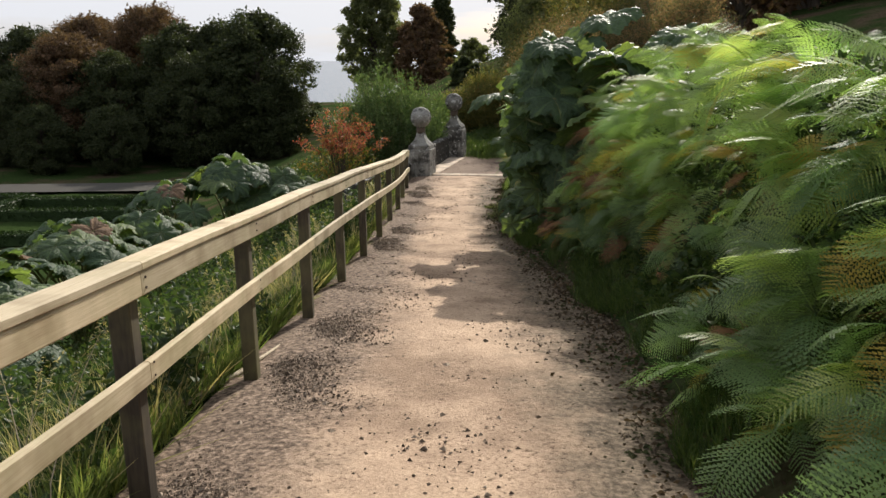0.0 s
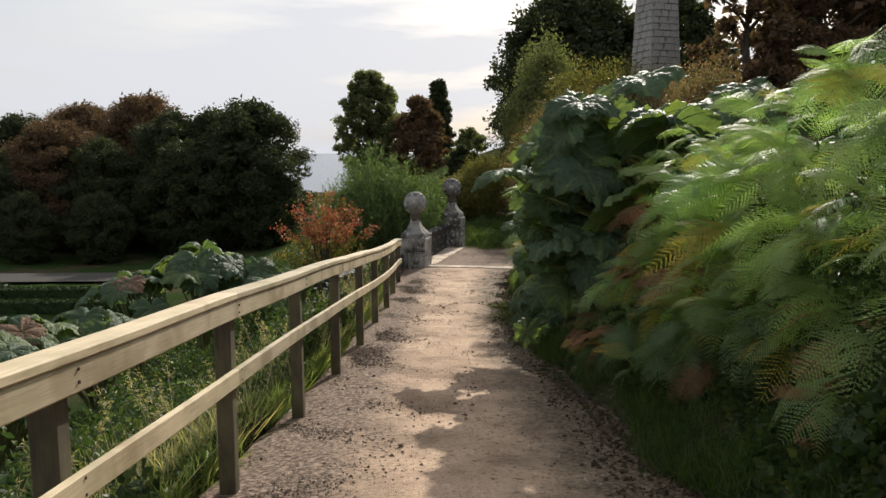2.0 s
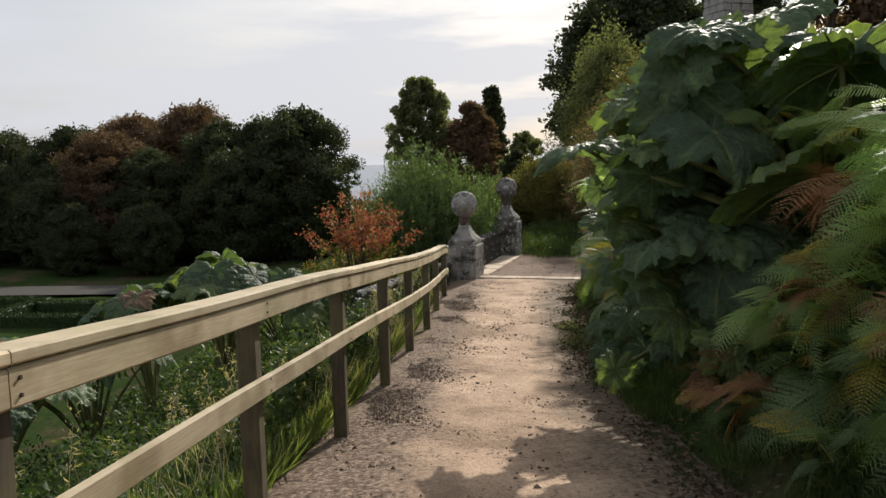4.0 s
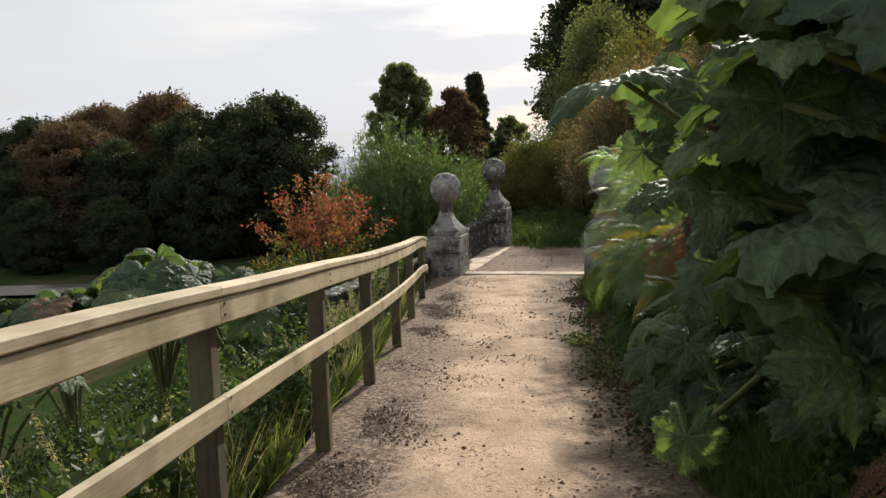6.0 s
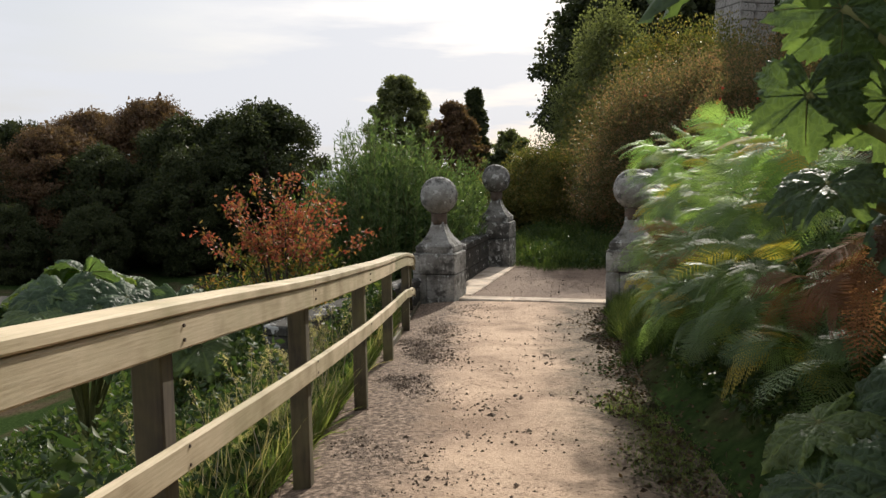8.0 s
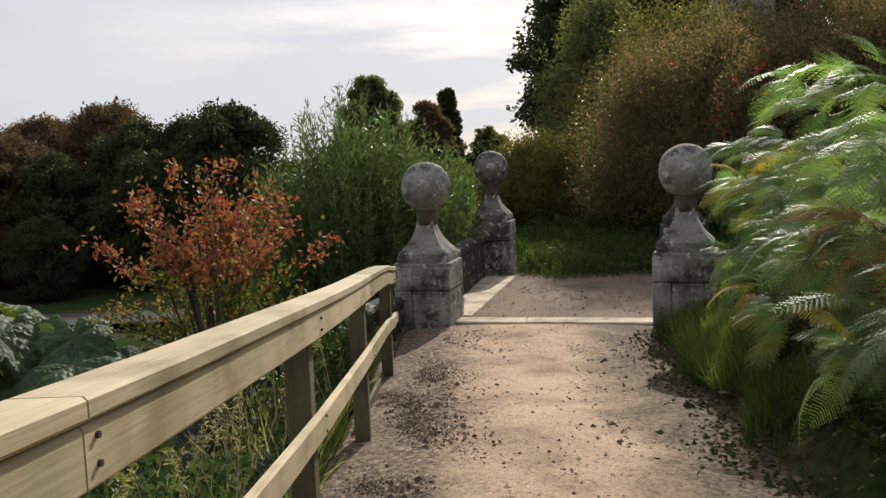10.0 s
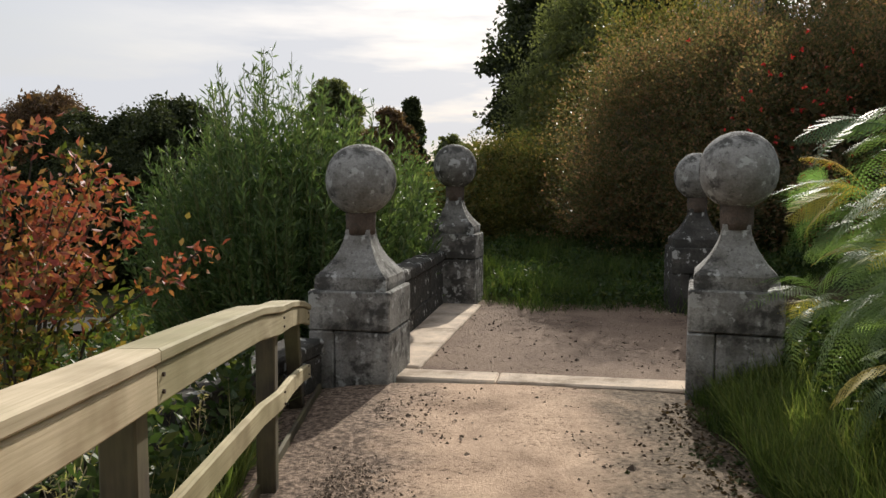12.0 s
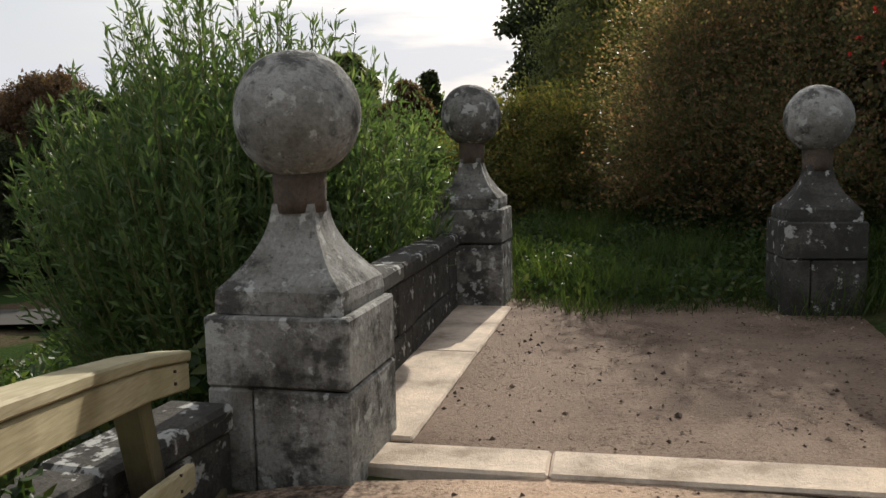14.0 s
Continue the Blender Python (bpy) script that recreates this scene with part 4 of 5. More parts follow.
def fern_frond_mesh(rr, length, spread, pairs, drop):
    """One arching frond, twice divided: leaflets set on side ribs."""
    vs, fs = [], []
    ts = np.linspace(0, 1, pairs + 6)

    def spine(t):
        return np.array([0.0, length * (t * 0.95 - 0.12 * t * t), length * (0.62 * t - drop * t * t)])

    rib, rf = tube([tuple(spine(t)) for t in np.linspace(0, 1, 9)], np.linspace(0.006, 0.0015, 9).tolist(), 3)
    vs, fs = list(rib), list(rf)
    for k in range(pairs):
        t = 0.25 + 0.75 * (k / pairs)
        p = spine(t)
        tang = spine(min(t + 0.02, 1.02)) - spine(t - 0.02)
        tang /= np.linalg.norm(tang)
        env = spread * (math.sin(math.pi * min(1.0, (1 - (k / pairs)) * 0.78 + 0.03)) ** 0.9)
        for side in (-1, 1):
            d = np.array([side * 1.0, 0, 0]) * 0.92 + tang * 0.38 + np.array([0, 0, -0.18 + rr.uniform(-0.12, 0.12)])
            d /= np.linalg.norm(d)
            ln = env * rr.uniform(0.88, 1.08)
            nleaf = max(3, int(ln / 0.034))
            across = tang - d * np.dot(tang, d)
            across /= np.linalg.norm(across)
            nrm = np.cross(d, across)
            for j in range(nleaf):
                u = (j + 0.5) / nleaf
                q = p + d * ln * u + nrm * (-0.16 * ln * u * u)
                w = 0.056 * env * (1 - u) ** 0.7 + 0.004
                half = ln / nleaf * 0.47
                o = len(vs)
                vs += [tuple(q - d * half), tuple(q + d * half), tuple(q + d * half * 1.5 + across * w + nrm * 0.1 * w), tuple(q + d * half * 1.5 - across * w + nrm * 0.1 * w)]
                fs += [(o, o + 1, o + 2), (o + 1, o, o + 3)]
    return vs, fs


def fern_protos():
    """Fern plants: several fronds springing from one crown."""
    rr = np.random.default_rng(61)
    frond_sets = [fern_frond_mesh(rr, 1.0, s, 22, d) for s, d in ((0.27, 0.55), (0.31, 0.75), (0.25, 0.4), (0.3, 0.9))]
    meshes = []
    for k in range(5):
        pieces = []
        n = 7 + k % 3
        for j in range(n):
            v, f = frond_sets[rr.integers(0, 4)]
            m = Matrix.Rotation(2 * math.pi * j / n + rr.uniform(-0.4, 0.4), 4, "Z") @ Matrix.Rotation(rr.uniform(-0.15, 0.45), 4, "X") @ Matrix.Scale(rr.uniform(0.7, 1.15), 4)
            a = np.array(m)
            vv = np.array(v) @ a[:3, :3].T
            pieces.append((list(map(tuple, vv)), f))
        v, f = merge(pieces)
        me = bpy.data.meshes.new("fern")
        me.from_pydata(v, [], f)
        me.update()
        meshes.append(me)
    return meshes


FERNS = fern_protos()
FROND_MESHES = {}
FERN_KINDS = {"green": (L_FERN, "lush green bracken fern arching over the bank"), "dark": (L_FERN_SHADED, "bracken fern darkened in colour for the shade of the bank"),
              "dead": (L_FERN_DEAD, "withered brown bracken fern on the bank"), "gold": (L_FERN_GOLD, "yellowing bracken fern on the bank")}
rf = np.random.default_rng(66)
FROND_SHAPES = [fern_frond_mesh(rf, 1.0, s, 24, d) for s, d in ((0.26, 0.62), (0.3, 0.8), (0.24, 0.95), (0.28, 1.1), (0.32, 0.7), (0.25, 1.25))]


def frond_mesh(k, kind):
    if (k, kind) not in FROND_MESHES:
        me = bpy.data.meshes.new("frond")
        me.from_pydata(*[FROND_SHAPES[k][0], [], FROND_SHAPES[k][1]])
        me.materials.append(FERN_KINDS[kind][0])
        me.update()
        FROND_MESHES[k, kind] = me
    return FROND_MESHES[k, kind]


CROWDED = {}


def place_fern(x, y, z, s, fronds, kind, facing=90.0, spread=85.0, lift=0.0, crowded=False):
    """A fern plant: fronds from one crown, most of them leaning the way it faces; a crowded one joins the mass."""
    if not crowded:
        plant = empty("fern", x, y, z)
        tagged(plant, FERN_KINDS[kind][1], "fern", "bracken ferns")
    for j in range(fronds):
        k2 = kind if rf.random() < 0.93 else ("gold" if kind != "dead" else "dead")
        shape = int(rf.integers(0, 6))
        turn = facing + spread * (2 * (j + 0.5) / fronds - 1) + rf.uniform(-35, 35)
        size = s * rf.uniform(0.55, 1.3)
        m = Matrix.Rotation(radians(turn), 4, "Z") @ Matrix.Rotation(rf.uniform(-0.55, 0.75) + lift, 4, "X") @ Matrix.Rotation(rf.uniform(-0.7, 0.7), 4, "Y") @ Matrix.Diagonal((size, size, size, 1))
        if crowded:
            CROWDED.setdefault(k2, []).append((shape, Matrix.Translation((x, y, z)) @ m))
        else:
            ob = new("frond", frond_mesh(shape, k2))
            ob.parent = plant
            ob.matrix_basis = m


def join_crowded():
    for kind, fronds in CROWDED.items():
        V, Fs, o = [], [], 0
        for shape, m in fronds:
            v, f = FROND_SHAPES[shape]
            a = np.array(m)
            V.append(np.array(v) @ a[:3, :3].T + a[:3, 3])
            Fs.extend(tuple(i + o for i in p) for p in f)
            o += len(v)
        tagged(mesh_ob("bracken", np.concatenate(V).tolist(), Fs, FERN_KINDS[kind][0]), FERN_KINDS[kind][1].replace("fern", "fronds crowded together"), "bracken", kind="stuff")


def fern_mass(spots, material, label):
    """Ferns too crowded to tell apart, joined."""
    V, Fs, o = [], [], 0
    for k, m in spots:
        me = FERNS[k]
        co = np.empty(len(me.vertices) * 3)
        me.vertices.foreach_get("co", co)
        a = np.array(m)
        V.append(co.reshape(-1, 3) @ a[:3, :3].T + a[:3, 3])
        Fs.extend(tuple(i + o for i in p.vertices) for p in me.polygons)
        o += len(me.vertices)
    ob = mesh_ob("bracken", np.concatenate(V).tolist(), Fs, material)
    return tagged(ob, label, "bracken", kind="stuff")


def plant_ferns():
    rr = np.random.default_rng(71)
    # tall bracken wall beside the start of the path
    for k in range(215):
        y = rr.uniform(-1.2, 9.8)
        top = float(np.interp(y, [-3, 2, 4, 5.8, 8, 9.8], [1.75, 1.85, 2.0, 2.55, 2.7, 2.2]))
        u = 0.12 + 0.88 * rr.random() ** 0.7
        h = 0.25 + (top - 0.4) * u
        x = float(edge_x(y)) + 0.38 + 0.42 * u + rr.uniform(-0.08, 0.25)
        zz = float(path_z(y)) + h
        # ferns low on the bank mostly get the darker green that imitates shade
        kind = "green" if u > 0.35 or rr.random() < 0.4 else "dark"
        if u < 0.6 and rr.random() < 0.08:
            kind = "dead"
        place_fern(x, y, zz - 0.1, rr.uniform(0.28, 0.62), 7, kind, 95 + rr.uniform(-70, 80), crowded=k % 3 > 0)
    for k in range(30):
        y = rr.uniform(0.8, 4.6)
        u = rr.random()
        place_fern(float(edge_x(y)) + 0.2 + 0.25 * u + rr.uniform(0, 0.15), y, float(path_z(y)) + 0.15 + 0.9 * u, rr.uniform(0.35, 0.6), 7, "green" if rr.random() < 0.7 else "dark", 100 + rr.uniform(-60, 60))
    for k in range(62):
        y = rr.uniform(6.8, 10.6)
        u = rr.random()
        x = float(edge_x(y)) + 0.25 + 0.4 * u + rr.uniform(-0.05, 0.2)
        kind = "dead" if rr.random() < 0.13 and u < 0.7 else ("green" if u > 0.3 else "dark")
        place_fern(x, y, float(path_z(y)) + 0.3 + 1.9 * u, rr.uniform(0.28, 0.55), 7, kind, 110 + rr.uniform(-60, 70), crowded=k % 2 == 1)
    # ferns up the bank behind
    spots = []
    for k in range(48):
        y = rr.uniform(-1, 10)
        x = float(edge_x(y)) + rr.uniform(1.2, 2.6)
        zz = max(float(land_z(x, y)), float(path_z(y)) + 1.3) + rr.uniform(0.0, 0.2)
        spots.append((int(rr.integers(0, 5)), Matrix.Translation((x, y, zz)) @ Matrix.Rotation(radians(rr.uniform(-35, 0)), 4, "Y") @ Matrix.Rotation(rr.uniform(0, 6.28), 4, "Z") @ Matrix.Scale(rr.uniform(0.5, 0.75), 4)))
    fern_mass(spots, L_FERN, "thick green bracken crowding the top of the bank")
    # ferns between the gunnera and the gateway
    for x, y, z, s in ((2.9, 20.7, -0.45, 0.65), (3.1, 20.9, -0.35, 0.7), (2.75, 19.8, -0.5, 0.6), (2.95, 20.2, -0.35, 0.6), (3.2, 20.7, -0.15, 0.65), (2.7, 19.4, -0.25, 0.7)):
        place_fern(x, y, z, s * 0.85, 7, "dark", 100 + rr.uniform(-25, 40))
    for x, y, z, s in ((2.95, 21.3, -0.75, 0.6), (3.15, 21.6, -0.6, 0.6), (3.05, 21.0, -0.9, 0.6), (3.3, 21.4, -0.3, 0.6), (3.4, 21.8, -0.75, 0.6), (2.9, 20.6, -1.0, 0.55), (3.2, 21.1, -0.55, 0.65)):
        place_fern(x, y, z, s * 0.85, 7, "dark", 115 + rr.uniform(-25, 40))
    for k in range(22):
        y = rr.uniform(19.0, 21.2)
        u = rr.random()
        x = float(np.interp(y, [19.0, 20.0, 21.2], [2.0, 2.15, 2.5])) + rr.uniform(0, 0.35)
        place_fern(x, y, float(path_z(y)) + 0.55 + 1.3 * u, rr.uniform(0.4, 0.65), 6, "dark" if rr.random() < 0.7 else ("green" if rr.random() < 0.7 else "gold"), 110 + rr.uniform(-60, 60))
    for k in range(46):
        y = rr.uniform(14.2, 17.6)
        u = rr.random()
        x = float(np.interp(y, [14, 16, 17.6], [1.4, 1.35, 1.5])) + rr.uniform(0, 0.35)
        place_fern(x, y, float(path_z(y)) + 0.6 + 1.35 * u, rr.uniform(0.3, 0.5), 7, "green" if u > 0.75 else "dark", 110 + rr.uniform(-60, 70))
    for k in range(70):
        y = rr.uniform(13.4, 19.4)
        u = rr.random() ** 0.8
        top = float(np.interp(y, [14, 15.5, 17.5, 21.0], [2.0, 2.1, 1.8, 1.55]))
        x = float(np.interp(y, [14, 17, 19.5, 21], [1.6, 1.6, 1.95, 2.7])) + 0.3 * u + rr.uniform(-0.1, 0.4)
        zz = float(path_z(y)) + 0.45 + (top - 0.55) * u
        kind = ("green" if rr.random() < 0.35 else "dark") if rr.random() < 0.92 else "dead"
        place_fern(x, y, zz, rr.uniform(0.3, 0.55), 7, kind, 95 + rr.uniform(-70, 80), crowded=k % 2 == 1)
    for x, y, z, s in ((1.5, 13.3, -0.1, 0.4), (1.6, 13.6, -0.25, 0.38), (1.5, 13.9, -0.35, 0.36)):
        place_fern(x, y, z, s, 8, "dead", 110, 90, -0.5)
    # a few on the falling side
    for k in range(30):
        y = rr.uniform(3, 20)
        x = float(fence_x(y)) - rr.uniform(0.9, 3.6)
        place_fern(x, y, float(land_z(x, y)), rr.uniform(0.4, 0.65), 6, "dark" if rr.random() < 0.7 else "green", 0, 170)


plant_ferns()
join_crowded()


def gunnera_leaf_mesh(rr, lobes=7):
    """A great lobed and toothed leaf, puckered between ribs, cupped, one metre across."""
    rings, around = 12, 112
    vs = [(0.0, 0.0, 0.0)]
    ph = rr.uniform(0, 6, 4)
    for k in range(1, rings + 1):
        u = k / rings
        for j in range(around):
            a = -math.pi + 2 * math.pi * (j + 0.5) / around
            # notch at the stalk, lobes all round, teeth at the rim
            notch = 1.0 - 0.75 * math.exp(-((math.pi - abs(a)) / 0.28) ** 2)
            lobe = 0.88 + 0.1 * math.cos(a * lobes) + 0.05 * math.cos(a * lobes * 3 + ph[1]) + 0.03 * math.sin(a * 5 + ph[0])
            tooth = 0.035 * (1 if j % 2 else -1)
            rad = 0.5 * notch * (1 + (lobe - 1) * u ** 2 + tooth * u ** 6)
            x, y = rad * u * math.sin(a), rad * u * math.cos(a)
            rib = abs(math.sin(a * lobes / 2))
            z = 0.05 * u - 0.16 * u ** 2.4 + 0.08 * u * rib + 0.022 * math.sin(a * lobes * 3) * math.sin(u * 20) * u + 0.045 * u * u * math.sin(a * 3 + ph[2]) - 0.05 * u ** 4 * (0.5 + 0.5 * math.sin(a * 5 + ph[3]))
            vs.append((x, y, z))
    fs = [(0, 1 + j, 1 + (j + 1) % around) for j in range(around)]
    for k in range(rings - 1):
        for j in range(around):
            a, b = 1 + k * around + j, 1 + k * around + (j + 1) % around
            fs.append((a, a + around, b + around, b))
    me = bpy.data.meshes.new("leaf")
    me.from_pydata(vs, [], fs)
    me.polygons.foreach_set("use_smooth", [True] * len(me.polygons))
    me.update()
    return me


rg = np.random.default_rng(81)
GUN_MESHES = []
for k in range(4):
    me = gunnera_leaf_mesh(rg, 6 + k % 3)
    dead = me.copy()
    me.materials.append(L_GUNNERA)
    dead.materials.append(L_GUNNERA_DEAD)
    GUN_MESHES.append((me, dead))


def rib_mesh():
    """Raised pale ribs under the leaf."""
    pieces = []
    for a in np.linspace(-2.5, 2.5, 7):
        pts = [(0.48 * u * math.sin(a), 0.48 * u * math.cos(a), 0.05 * u - 0.16 * u ** 2.4 - 0.004) for u in np.linspace(0.02, 0.85, 6)]
        pieces.append(tube(pts, np.linspace(0.011, 0.003, 6).tolist(), 4))
    v, f = merge(pieces)
    m = bpy.data.meshes.new("ribs")
    m.from_pydata(v, [], f)
    m.materials.append(M_STEM)
    return m


RIBS = rib_mesh()


def gunnera_plant(bx, by, bz, leaves, label):
    """Stems from one crown, each bearing one leaf: (x, y, z, size, facing, tip, dead)."""
    plant = empty("gunnera_plant", bx, by, bz)
    tagged(plant, label, "giant rhubarb plant", "giant rhubarb plants")
    for x, y, z, size, facing, tip, dead in leaves:
        end = Vector((x - bx, y - by, z - bz))
        bend = Vector((end.x * 0.35, end.y * 0.35, end.z * 0.72))
        ts = [0, 0.25, 0.5, 0.75, 1.0]
        line = [tuple(bend * (2 * t * (1 - t)) + end * (t * t)) for t in ts]
        v, f = tube(line, [0.035, 0.03, 0.026, 0.022, 0.016], 6)
        mesh_ob("stem", v, f, M_STEM, plant, smooth=True)
        k = int(rg.integers(0, 4))
        ob = new("leaf", GUN_MESHES[k][1 if dead else 0])
        ob.parent = plant
        ob.matrix_basis = Matrix.Translation(end) @ Matrix.Rotation(radians(facing), 4, "Z") @ Matrix.Rotation(radians(tip), 4, "X") @ Matrix.Diagonal((size, size, size, 1))
        if dead:
            ob["label"] = "withered brown leaf"
        rb = new("ribs", RIBS)
        rb.parent = ob
    return plant


def plant_gunnera():
    r2 = np.random.default_rng(91)
    # beside the path, over the bank: a curtain of hanging leaves
    for by in (10.6, 11.2, 11.75):
        bx = float(edge_x(by)) + 1.15
        bz = float(land_z(bx, by)) - 0.1
        leaves = []
        for k in range(15):
            y = by + r2.uniform(-0.45, 0.25)
            h = 0.55 + 2.25 * (k + r2.random()) / 15
            size = r2.uniform(0.5, 1.1) if h > 1.0 else r2.uniform(0.4, 0.6)
            lean = float(np.interp(h, [0.2, 0.7, 1.4, 2.2, 3.2], [1.05, 1.12, 0.98, 1.1, 1.5])) + float(np.interp(y, [11.3, 12.0], [0.0, 0.3]))
            hanging = r2.random() < 0.55
            facing = r2.uniform(80, 200) if hanging else r2.uniform(20, 290)
            leaves.append((lean + 0.25 * (size - 0.8) + r2.uniform(0.0, 0.55), y, float(path_z(y)) + h, size, facing, -(r2.uniform(45, 88) if hanging else r2.uniform(5, 40)), False))
        for k in range(12):
            y = by + r2.uniform(-0.4, 1.0)
            h = r2.uniform(1.2, 2.8)
            leaves.append((bx + r2.uniform(-0.5, 0.9), y, float(path_z(y)) + h, r2.uniform(1.0, 1.5), r2.uniform(0, 360), -r2.uniform(10, 50), False))
        gunnera_plant(bx, by, bz, leaves, "giant rhubarb with huge lobed dark green leaves over the path")
    bx, by = 2.5, 12.7
    bz = float(land_z(bx, by)) - 0.1
    gunnera_plant(bx, by, bz, [(r2.uniform(1.75, 2.9), r2.uniform(12.2, 13.4), float(path_z(by)) + r2.uniform(1.3, 2.9), r2.uniform(1.0, 1.4), r2.uniform(0, 360), -r2.uniform(15, 70), False) for k in range(16)], "giant rhubarb with huge overlapping leaves up the bank")
    # leaves that reach out to the light
    bx, by = 2.1, 12.9
    bz = float(land_z(bx, by)) - 0.1
    gunnera_plant(bx, by, bz, [
        (1.02, 12.75, -0.85, 0.46, 110, -35, False), (1.12, 13.0, -0.72, 0.48, 85, -30, False), (1.22, 12.6, -0.78, 0.5, 140, -45, False), (1.0, 12.5, -1.05, 0.4, 130, -50, False),
        (1.0, 11.75, -1.05, 0.42, 150, -70, False), (1.35, 12.35, -1.0, 0.5, 150, -40, False), (1.38, 12.9, -0.55, 0.5, 110, -55, False),
        (0.82, 12.45, 0.82, 0.95, 95, -12, False), (1.05, 13.0, 0.42, 0.42, 150, -80, False), (1.2, 13.1, 0.72, 0.5, 165, -82, False), (1.08, 12.9, 0.12, 0.42, 130, -30, False), (1.35, 13.05, 0.4, 0.5, 185, -78, False), (1.45, 13.3, 0.85, 0.6, 170, -75, False),
        (2.5, 12.7, 1.95, 1.2, 120, -20, False), (2.0, 12.5, 1.5, 1.1, 100, -35, False), (1.4, 13.0, -0.08, 0.27, 130, -80, True), (1.55, 13.2, -0.3, 0.3, 140, -80, True)], "giant rhubarb with sunlit yellow-green leaves above the path")
    # down in the garden side
    for bx, by, n, top in ((-5.7, 21.2, 18, -1.2), (-6.9, 20.4, 14, -1.6), (-4.6, 21.8, 10, -1.5), (-6.8, 17.8, 14, -2.0), (-7.6, 16.2, 14, -1.8), (-7.2, 15.0, 14, -1.8), (-7.6, 13.2, 16, -1.8), (-6.9, 11.6, 16, -1.75), (-6.6, 10.2, 12, -2.0)):
        bz = float(land_z(bx, by)) - 0.1
        leaves = []
        for k in range(n):
            x, y = bx + r2.uniform(-1.1, 1.1), by + r2.uniform(-1.1, 1.1)
            dx, dy = x - bx, y - by
            z = top - 0.3 * (dx * dx + dy * dy) - r2.uniform(0, 0.2)
            facing = math.degrees(math.atan2(-dx, dy))
            leaves.append((x, y, max(z, bz + 0.3), r2.uniform(0.75, 1.2), facing, -r2.uniform(12, 48), r2.random() < 0.05))
        gunnera_plant(bx, by, bz, leaves, "giant rhubarb clump with broad leaves below the fence")


plant_gunnera()


# ---- grass, weeds, undergrowth ----
def grass(name, xs, ys, height, width, material, rr, label, droop=0.35, lift=0.0):
    zs = land_z(xs, ys) - 0.02 + lift
    p = np.stack([xs, ys, zs], 1)
    d = rr.normal(size=p.shape) * 0.33 + np.array([0, 0, 1.0])
    ob = leaf_cloud(name, p, d, height, width, material, rr, droop=droop, fold=0.15)
    return tagged(ob, label, "grass", kind="stuff")


r = np.random.default_rng(101)
n = 46000
ys = r.uniform(0, 21.8, n)
xs = fence_x(ys) - 0.2 - np.abs(r.normal(0.08, 0.4, n))
keep = np.sin(xs * 5.0 + 1.5 * np.sin(ys * 2.1)) * np.sin(ys * 3.3) + r.normal(0, 0.35, n) > -0.1
xs, ys = xs[keep], ys[keep]
grass("grass", xs, ys, 0.26, 0.009, L_GRASS, r, "rough green grass along the foot of the fence")
n = 9000
ys = r.uniform(-1, 21, n)
xs = fence_x(ys) - 0.25 - np.abs(r.normal(0, 0.6, n))
keep = np.sin(ys * 1.7 + 0.8) + 0.6 * np.sin(ys * 4.1) + r.normal(0, 0.5, n) > 0.0
xs, ys = xs[keep], ys[keep]
grass("dry_grass", xs, ys, 0.5, 0.007, L_STRAW, r, "tall dry seeding grass below the fence")
n = 70000
ys = r.uniform(0, 22, n)
xs = fence_x(ys) - 0.3 - r.uniform(0, 2.6, n) ** 2
p = np.stack([xs, ys, land_z(xs, ys) + r.uniform(0.0, 0.2, n) + 0.7 * np.maximum(0, np.sin(xs * 2.3 + 1.7 * np.sin(ys * 1.1)) * np.sin(ys * 1.9)) * r.random(n)], 1)
tagged(leaf_cloud("weeds", p, r.normal(size=p.shape) + np.array([0, 0, 0.3]), 0.085, 0.045, L_WEED, r), "dense low green weeds on the falling bank", "weeds", kind="stuff")

# foot of the planted bank, in the shade-darkened grass colour
n = 52000
ys = np.concatenate([r.uniform(3, 12, n // 2), r.uniform(17.3, 21.8, n // 2)])
xs = edge_x(ys) + 0.16 * np.sin(ys * 2.3) * np.sin(ys * 0.9 + 1.0) + np.abs(r.normal(0.08, 0.34, n))
keep = np.sin(xs * 6.0 + 1.5 * np.sin(ys * 2.7)) * np.sin(ys * 3.9) + r.normal(0, 0.4, n) > 0.0
xs, ys = xs[keep], ys[keep]
grass("grass", xs, ys, 0.15, 0.006, L_GRASS_SHADED, r, "short green grass at the foot of the fern bank")
n = 7000
ys = r.uniform(18.6, 22.0, n)
xs = edge_x(ys) + 0.05 + np.abs(r.normal(0.15, 0.3, n))
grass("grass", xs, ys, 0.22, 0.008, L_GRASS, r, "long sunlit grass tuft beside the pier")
# ivy and litter that clothe the bank
n = 60000
ys = r.uniform(-1, 22, n)
h = r.uniform(0, 1, n)
xs = edge_x(ys) + 0.28 + 0.5 * h + np.abs(r.normal(0, 0.22, n))
hh = np.interp(ys, [-3, 6, 13, 16, 22], [2.0, 2.0, 1.8, 1.2, 0.7])
p = np.stack([xs, ys, np.maximum(land_z(xs, ys), path_z(ys) + h * hh)], 1)
tagged(leaf_cloud("undergrowth", p, r.normal(size=p.shape) + np.array([-0.6, -0.2, -0.3]), 0.06, 0.035, L_WEED, r), "dark leafy undergrowth clothing the planted bank", "undergrowth", kind="stuff")
n = 9000
ys = r.uniform(4.5, 11.5, n)
h = r.uniform(0, 1, n) ** 1.5
xs = edge_x(ys) + 0.18 + 0.3 * h + np.abs(r.normal(0, 0.1, n))
keep = np.sin(ys * 3.1 + 4.0 * h) + r.normal(0, 0.5, n) > 0.1
